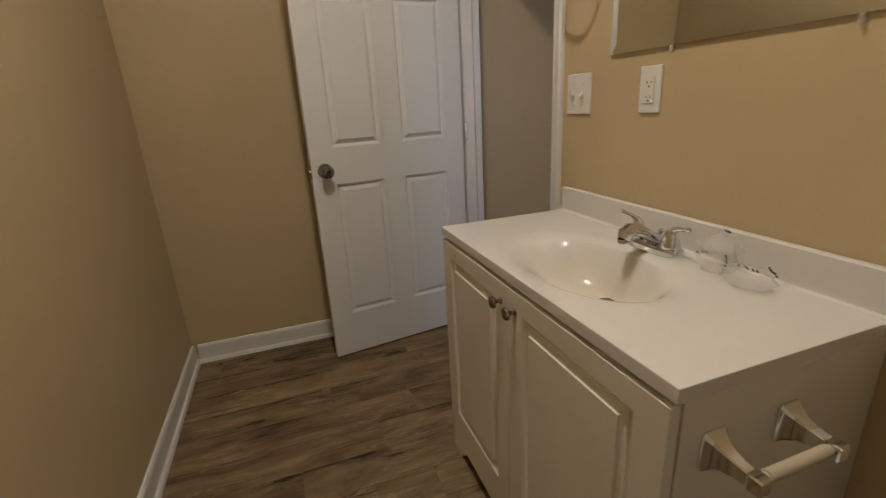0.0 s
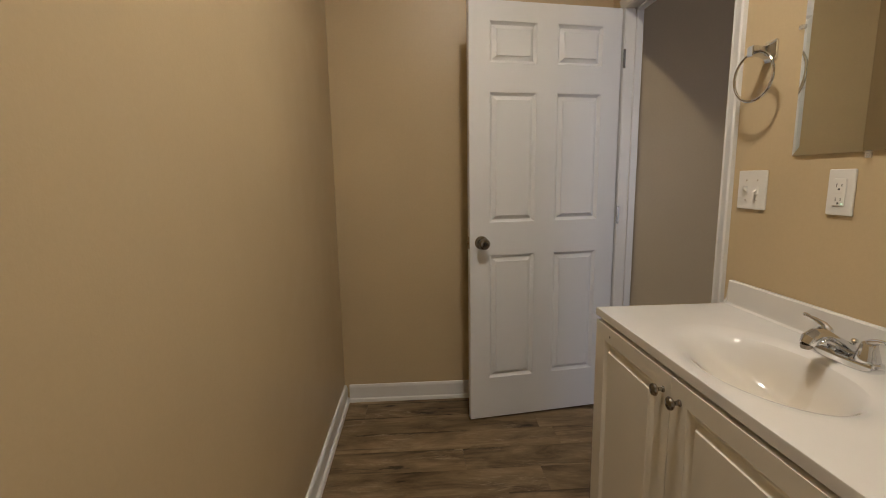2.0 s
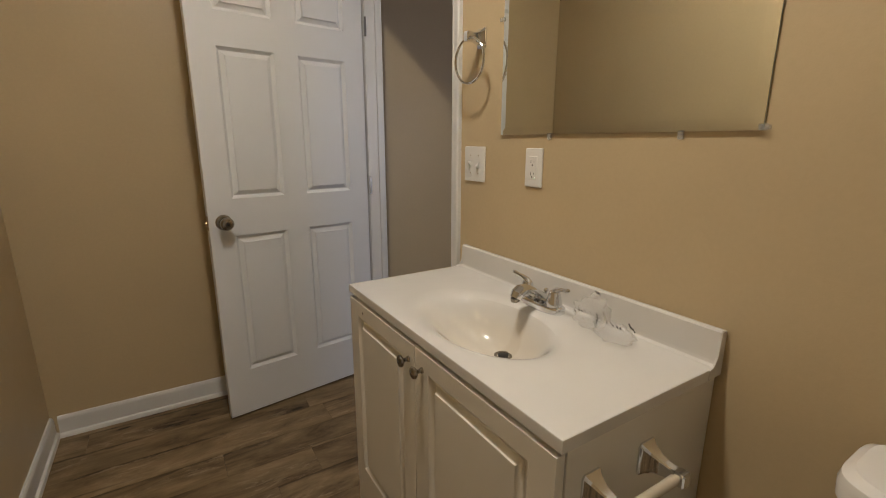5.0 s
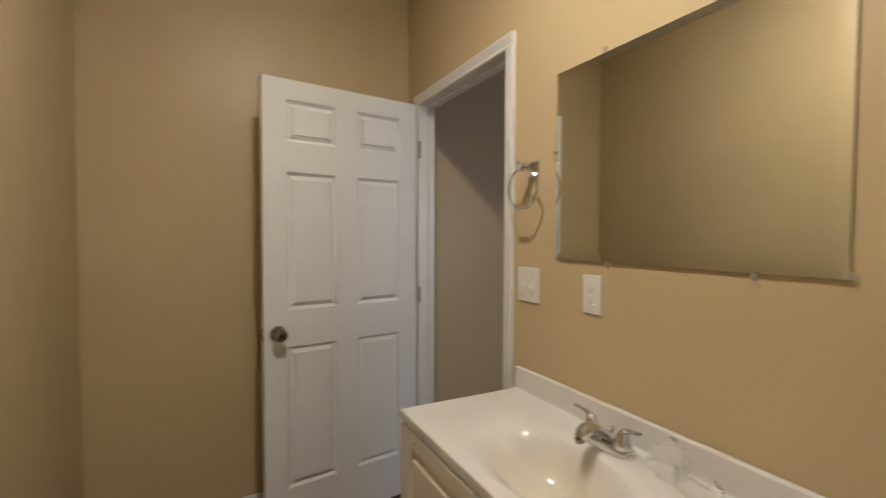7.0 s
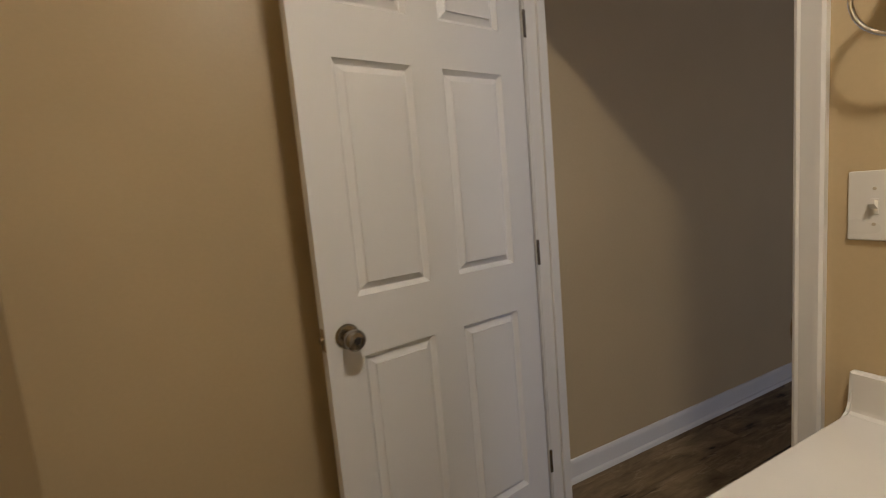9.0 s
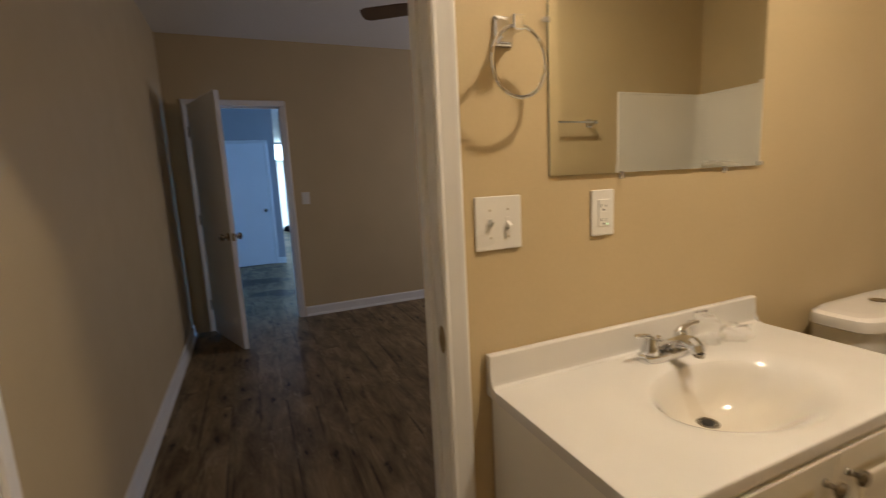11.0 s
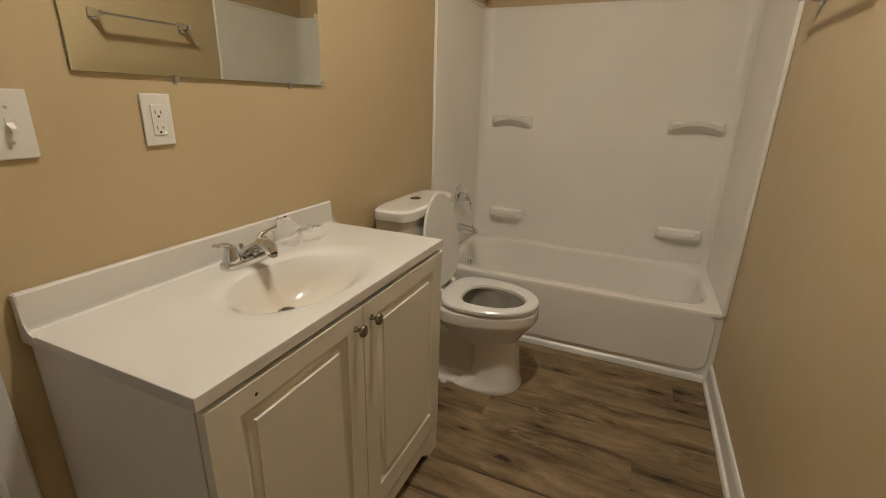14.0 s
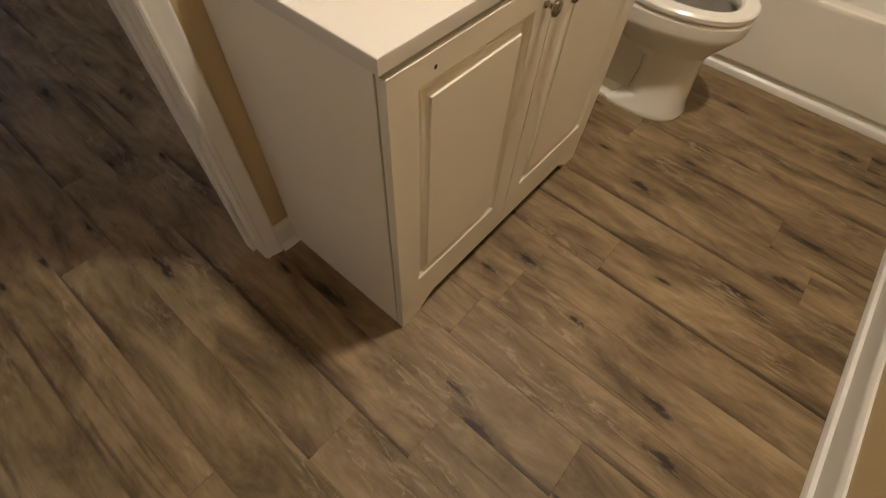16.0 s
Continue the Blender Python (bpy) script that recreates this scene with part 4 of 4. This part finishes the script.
# apron: a proud panel with rounded corners over a recessed margin
outline = lambda i, d, r: [m @ Vector((u, d, z)) for u, z in [(pan[0][0] + i + r * (1 - math.cos(t)), pan[0][2] + i + r * (1 - math.sin(t))) for t in (0, 0.52, 1.05, 1.57)] + [(pan[0][1] - i - r * (1 - math.sin(t)), pan[0][2] + i + r * (1 - math.cos(t))) for t in (0, 0.52, 1.05, 1.57)] + [(pan[0][1] - i - r * (1 - math.cos(t)), pan[0][3] - i - r * (1 - math.sin(t))) for t in (0, 0.52, 1.05, 1.57)] + [(pan[0][0] + i + r * (1 - math.sin(t)), pan[0][3] - i - r * (1 - math.cos(t))) for t in (0, 0.52, 1.05, 1.57)]]
frame_ring = [m @ Vector((u, 0.012, z)) for u, z in [(0, 0)] * 4 + [(w, 0)] * 4 + [(w, TZ - 0.004)] * 4 + [(0, TZ - 0.004)] * 4]
loft(bm, [frame_ring, outline(0, 0.012, 0.06), outline(0.003, 0.011, 0.06), outline(0.007, 0.003, 0.06), outline(0.014, 0.0, 0.055)], cap0=False)
for v in bm.verts:
    v.co.y -= 0.006 * (1 - v.co.z / TZ)
bmesh.ops.remove_doubles(bm, verts=bm.verts[:], dist=0.0001)
part("apron", bm, ACRYLIC, tub, "white apron with a proud rounded panel")
ov = (XE - 0.100, 1.185, 0.285)
bm = lathe(B(), [(0.001, 0), (0.034, 0), (0.035, 0.004), (0.032, 0.010), (0.020, 0.012), (0.001, 0.0125)], ov, (-1, 0, 0.2), 28)
part("overflow_plate", bm, CHROME, tub, "round chrome overflow plate")
bm = tube(B(), [(ov[0] - 0.012, ov[1], ov[2] + 0.003), (ov[0] - 0.022, ov[1] + 0.004, ov[2] - 0.002), (ov[0] - 0.024, ov[1] + 0.006, ov[2] - 0.022)], [0.005, 0.005, 0.006], 10)
part("trip_lever", bm, CHROME, tub)
part("drain", lathe(B(), [(0.001, 0), (0.034, 0), (0.033, 0.003), (0.02, 0.002), (0.001, 0.001)], (XE - 0.25, 1.187, 0.069), seg=28), CHROME, tub)

sur = thing("tub_surround", (0.19, 0.83, TZ), "white glossy tub surround panels with moulded shelves", "tub surround")
ST = 1.790
part("back_panel", box(B(), XW + 0.002, XE - 0.002, YS, YS + 0.024, TZ - 0.002, ST, 0.004), PANEL, sur)
for x0, x1, nm in ((XE - 0.014, XE + 0.0, "side_panel"), (XW, XW + 0.014, "side_panel")):
    part(nm, box(B(), x0, x1, YS + 0.024, 1.575, TZ - 0.002, ST, 0.006, 3), PANEL, sur)
for x, s in ((XE - 0.014, -1), (XW + 0.014, 1)):
    xa, xb = sorted((x - s * 0.002, x + s * 0.004))
    part("top_flange", box(B(), xa, xb, YS + 0.088, 1.571, ST - 0.014, ST - 0.001, 0.0018, 2), PANEL, sur)
    part("front_flange", box(B(), xa, xb, 1.560, 1.573, TZ + 0.002, ST - 0.015, 0.0018, 2), PANEL, sur)
    cove = [(x + s * 0.055 * (1 - math.cos(t)), YS + 0.024 + 0.062 * (1 - math.sin(t))) for t in np.linspace(0, math.pi / 2, 8)]
    part("corner_column", prism(B(), [(x, YS + 0.024)] + cove, "z", TZ, ST - 0.002), PANEL, sur)


def shelf(xa, xb, z, depth, h, arch):
    """A moulded ledge on the back panel; its underside arches up and in."""
    bm = B()
    y = YS + 0.023
    rows = []
    for d, dz in ((0, h * 0.5), (depth * 0.55, h * 0.5), (depth * 0.92, h * 0.36), (depth, h * 0.08), (depth * 0.9, -h * 0.2), (depth * 0.45, -h * 0.42), (0, -h * 0.62)):
        row = []
        for k in range(17):
            t = k / 16
            e = min(1.0, 5.5 * min(t, 1 - t)) ** 0.5
            up = arch * math.sin(math.pi * t) * (1 if dz < 0.2 * h else 0)
            row.append((xa + (xb - xa) * t, y + d * (0.12 + 0.88 * e), z + dz * (0.75 + 0.25 * e) + up))
        rows.append(row)
    loft(bm, rows, cap0=False, cap1=False, closed=False)
    for side in (0, -1):
        bm.faces.new([bm.verts.new(r[side]) for r in rows])
    bmesh.ops.remove_doubles(bm, verts=bm.verts[:], dist=0.0002)
    return bm


for xa, xb, z, arch in ((0.570, 0.833, 1.126, 0.034), (-0.486, -0.205, 1.134, 0.034), (0.572, 0.816, 0.530, 0.0), (-0.484, -0.230, 0.530, 0.0)):
    part("shelf", shelf(xa, xb, z, 0.064, 0.080, arch), PANEL, sur, "moulded white soap shelf")

part("top_flange", box(B(), XW + 0.07, XE - 0.07, YS + 0.022, YS + 0.028, ST - 0.014, ST - 0.001, 0.0018, 2), PANEL, sur)

val = thing("shower_valve", (XE, 1.20, 0.60), "chrome single-lever shower valve on the surround", "shower valve")
vz = 0.688
part("escutcheon", lathe(B(), [(0.001, 0), (0.075, 0), (0.076, 0.003), (0.068, 0.010), (0.045, 0.016), (0.030, 0.018), (0.001, 0.018)], (XE - 0.014, 1.20, vz), (-1, 0, 0), 36), CHROME, val)
hb = part("handle_body", lathe(B(), [(0.028, 0.015), (0.027, 0.035), (0.024, 0.055), (0.018, 0.062), (0.001, 0.064)], (XE - 0.014, 1.20, vz), (-1, 0, 0), 24), CHROME, val)
part("lever", tube(B(), [(XE - 0.065, 1.20, vz), (XE - 0.082, 1.196, vz - 0.012), (XE - 0.092, 1.19, vz - 0.040), (XE - 0.096, 1.186, vz - 0.075)], [0.014, 0.013, 0.009, 0.008], 12), CHROME, hb)
sp = thing("tub_spout", (XE, 1.20, 0.46), "chrome tub spout on the surround wall", "tub spout")
part("spout_body", tube(B(), [(XE - 0.014, 1.20, 0.490), (XE - 0.05, 1.20, 0.490), (XE - 0.10, 1.20, 0.486), (XE - 0.128, 1.20, 0.478), (XE - 0.140, 1.20, 0.464)], [0.029, 0.027, 0.025, 0.024, 0.019], 18), CHROME, sp)
part("diverter_knob", lathe(B(), [(0.004, 0), (0.004, 0.012), (0.007, 0.014), (0.007, 0.020), (0.001, 0.021)], (XE - 0.118, 1.20, 0.500), seg=12), CHROME, sp)
hd = thing("wall_shower", (XE, 1.19, 1.95), "chrome shower head on a bent wall arm", "shower head")
part("flange", lathe(B(), [(0.001, 0), (0.030, 0), (0.029, 0.005), (0.013, 0.010), (0.001, 0.011)], (XE, 1.19, 2.060), (-1, 0, 0), 24), CHROME, hd)
part("arm", tube(B(), [(XE - 0.004, 1.19, 2.060), (XE - 0.05, 1.19, 2.066), (XE - 0.085, 1.19, 2.055), (XE - 0.11, 1.19, 2.03)], 0.0095, 12), CHROME, hd)
part("spray_head", lathe(B(), [(0.011, -0.01), (0.013, 0.012), (0.018, 0.024), (0.032, 0.045), (0.034, 0.054), (0.030, 0.057), (0.001, 0.056)], (XE - 0.108, 1.19, 2.034), (-0.75, 0, -1), 24), CHROME, hd)

# towel bar on the west wall
bar = thing("towel_bar", (XW, 2.035, 1.56), "chrome square towel bar on the tan wall", "towel bar")
for y in (2.265, 1.805):
    part("bracket", loft(B(), [[(XW + d, y + hy * c, 1.592 + hz * s) for c, s in ((1, 0.8), (0.8, 1), (-0.8, 1), (-1, 0.8), (-1, -0.8), (-0.8, -1), (0.8, -1), (1, -0.8))] for d, hy, hz in ((0, 0.022, 0.026), (0.005, 0.022, 0.026), (0.014, 0.016, 0.018), (0.040, 0.010, 0.012), (0.066, 0.010, 0.012), (0.072, 0.008, 0.010))]), CHROME, bar)
part("rail", box(B(), XW + 0.052, XW + 0.064, 1.813, 2.257, 1.587, 1.599, 0.0015, 1), CHROME, bar)

# ceiling light
CLX, CLY = 0.20, 2.80
cl = thing("ceiling_light", (CLX, CLY, ZC - 0.13), "lit frosted shallow dome ceiling light", "ceiling light")
part("canopy", lathe(B(), [(0.001, 0), (0.102, 0), (0.102, -0.030), (0.098, -0.040), (0.093, -0.041), (0.090, -0.038), (0.088, -0.024), (0.001, -0.024)], (CLX, CLY, ZC), seg=40), NICKEL, cl)
part("dome", lathe(B(), [(0.084, -0.0241), (0.083, -0.030), (0.076, -0.042), (0.060, -0.053), (0.035, -0.060), (0.001, -0.063)], (CLX, CLY, ZC), seg=28), LAMPGLASS, cl, "glowing frosted glass dome")

# ---- bedroom and hall ----
fan = thing("ceiling_fan", (2.66, 2.50, 2.30), "ceiling fan with brown blades at rest", "ceiling fan")
part("downrod", tube(B(), [(2.66, 2.50, BC), (2.66, 2.50, 2.44)], 0.014, 12), NICKEL, fan)
part("motor_housing", lathe(B(), [(0.001, 0), (0.07, 0), (0.10, 0.03), (0.105, 0.08), (0.08, 0.11), (0.03, 0.13), (0.001, 0.13)], (2.66, 2.50, 2.32), seg=28), NICKEL, fan)
for k in range(5):
    r = Matrix.Translation((2.66, 2.50, 2.345)) @ Matrix.Rotation(radians(55 + 72 * k), 4, "Z") @ Matrix.Rotation(radians(12), 4, "X")
    bm = prism(B(), [(0.16, -0.05), (0.40, -0.062), (0.62, -0.066), (0.655, -0.05), (0.665, 0), (0.655, 0.05), (0.62, 0.066), (0.40, 0.062), (0.16, 0.05)], "z", -0.004, 0.004)
    bmesh.ops.transform(bm, matrix=r, verts=bm.verts[:])
    bl = part("blade", bm, BLADE, fan, "brown fan blade")
    bm = box(B(), 0.08, 0.22, -0.018, 0.018, -0.010, -0.004, 0.002, 1, m=r)
    part("blade_iron", bm, NICKEL, bl)
sd = thing("smoke_detector", (3.54, 3.26, BC - 0.035), "round white smoke detector on the bedroom ceiling", "smoke detector")
part("casing", lathe(B(), [(0.001, 0), (0.066, 0), (0.066, -0.012), (0.056, -0.030), (0.030, -0.036), (0.001, -0.037)], (3.54, 3.26, BC), seg=28), PLATE, sd)
bm = B()
for a, b, c, d in ((2.2, 3.6, 0.8, 0.85), (2.2, 3.6, 2.05, 2.1), (2.2, 2.25, 0.85, 2.05), (3.55, 3.6, 0.85, 2.05), (2.2, 3.6, 1.43, 1.47)):
    box(bm, a, b, -0.07, -0.03, c, d)
setting("window_bedroom", bm, TRIM, "white window frame in the bedroom wall", "window")
bm = B()
for a, b, c, d in ((5.4, 8.6, 0.4, 0.45), (5.4, 8.6, 2.25, 2.3), (5.4, 5.45, 0.45, 2.25), (8.55, 8.6, 0.45, 2.25), (6.97, 7.03, 0.45, 2.25)):
    box(bm, a, b, -1.47, -1.43, c, d)
setting("window_living_room", bm, TRIM, "white window frame in the living room wall", "window")
bm = B()
for a, b, c, d in ((1.6, 3.8, 0, 0.06), (1.6, 3.8, 2.56, 2.62), (1.6, 1.66, 0.06, 2.56), (3.74, 3.8, 0.06, 2.56), (1.66, 3.74, 2.06, 2.11)):
    box(bm, LX + 0.02, LX + 0.07, a, b, c, d)
setting("window_far", bm, TRIM, "tall white glazed door frame with a transom", "window")
bm = B()
pts = [(LX - 0.07 + 0.018 * math.sin(i * 1.3), 1.66 + i * 0.0325) for i in range(65)]
loft(bm, [[(x, y, z) for x, y in pts] for z in (0.0, 2.06)], cap0=False, cap1=False, closed=False)
bmesh.ops.solidify(bm, geom=bm.faces[:], thickness=0.003)
solid("curtain", bm, FABRIC, "white pleated curtain before the tall window", "curtain")
bm = B()
bmesh.ops.create_icosphere(bm, subdivisions=3, radius=1.0)
for v in bm.verts:
    p = v.co * (1 + 0.3 * noise.noise(v.co * 2.0))
    v.co = Vector((13.9 + 0.16 * p.x, 2.72 + 0.26 * p.y, max(0.0, 0.09 + 0.12 * p.z)))
solid("dark_bag", bm, BLACK, "small black cloth bag lying on the floor", "bag")
bm = B()
bm.faces.new([bm.verts.new(p) for p in ((LX + 2, -4, -1), (LX + 2, 9, -1), (LX + 2, 9, 6), (LX + 2, -4, 6))])
setting("backdrop", bm, OUTDOOR, "bright hazy daylight outside the window", "backdrop")

# ---- plank floor ----
floor = setting("floor", box(B(), XW - 0.1, LX + 0.1, -1.5, YN + 0.1, -0.1, -0.0025), DARK, "greyish brown wood-look vinyl plank floor", "floor")
PW, PL, seam = 0.1525, 1.22, 2.680


def plank_mesh(x0, x1):
    bm = B()
    g, c = 0.0003, 0.0005
    w, l = PW - 2 * g, x1 - x0 - 2 * g
    lo = [(-l / 2, -w / 2, 0), (l / 2, -w / 2, 0), (l / 2, w / 2, 0), (-l / 2, w / 2, 0)]
    loft(bm, [[(x, y, -0.002) for x, y, _ in lo], [(x, y, -0.0006) for x, y, _ in lo], [(x - math.copysign(c, x), y - math.copysign(c, y), 0) for x, y, _ in lo]], cap0=False)
    me = to_mesh("plank", bm)
    me.materials.append(PLANK)
    return me


shared = {}
rows = [(seam + PW * k, XW, BX + 0.9) for k in range(-8, 12)] + [(seam + PW * k, XB, BX + 0.9) for k in range(-18, -8)]
far = B()
for i, (y, xa, xb) in enumerate(rows):
    x = xa - random.uniform(0.1, 1.1)
    while x < xb:
        e = x + PL
        a, b = max(x, xa), min(e, xb)
        if b - a > 0.03:
            key = round(b - a, 3)
            if key not in shared:
                shared[key] = plank_mesh(0, key)
            ob = new("plank", shared[key])
            ob.location = ((a + b) / 2, y + PW / 2, 0)
            ob.parent = floor
            ob.matrix_parent_inverse = Matrix.Translation(-Vector(floor.location))
        x = e
for k in range(-27, 12):
    x = BX + 0.9 - random.uniform(0, 1.1)
    while x < LX:
        e = x + PL
        a, b = max(x, BX + 0.9), min(e, LX)
        if b - a > 0.03:
            y = seam + PW * k
            lo = [(a + 0.0006, y + 0.0006), (b - 0.0006, y + 0.0006), (b - 0.0006, y + PW - 0.0006), (a + 0.0006, y + PW - 0.0006)]
            far.faces.new([far.verts.new((px, py, 0)) for px, py in lo])
        x = e
ob = new("far_planks", to_mesh("far_planks", far))
ob.data.materials.append(PLANK)
ob.parent = floor
ob.matrix_parent_inverse = Matrix.Translation(-Vector(floor.location))
tagged(ob, "distant wood-look planks of the hall floor", kind="stuff")
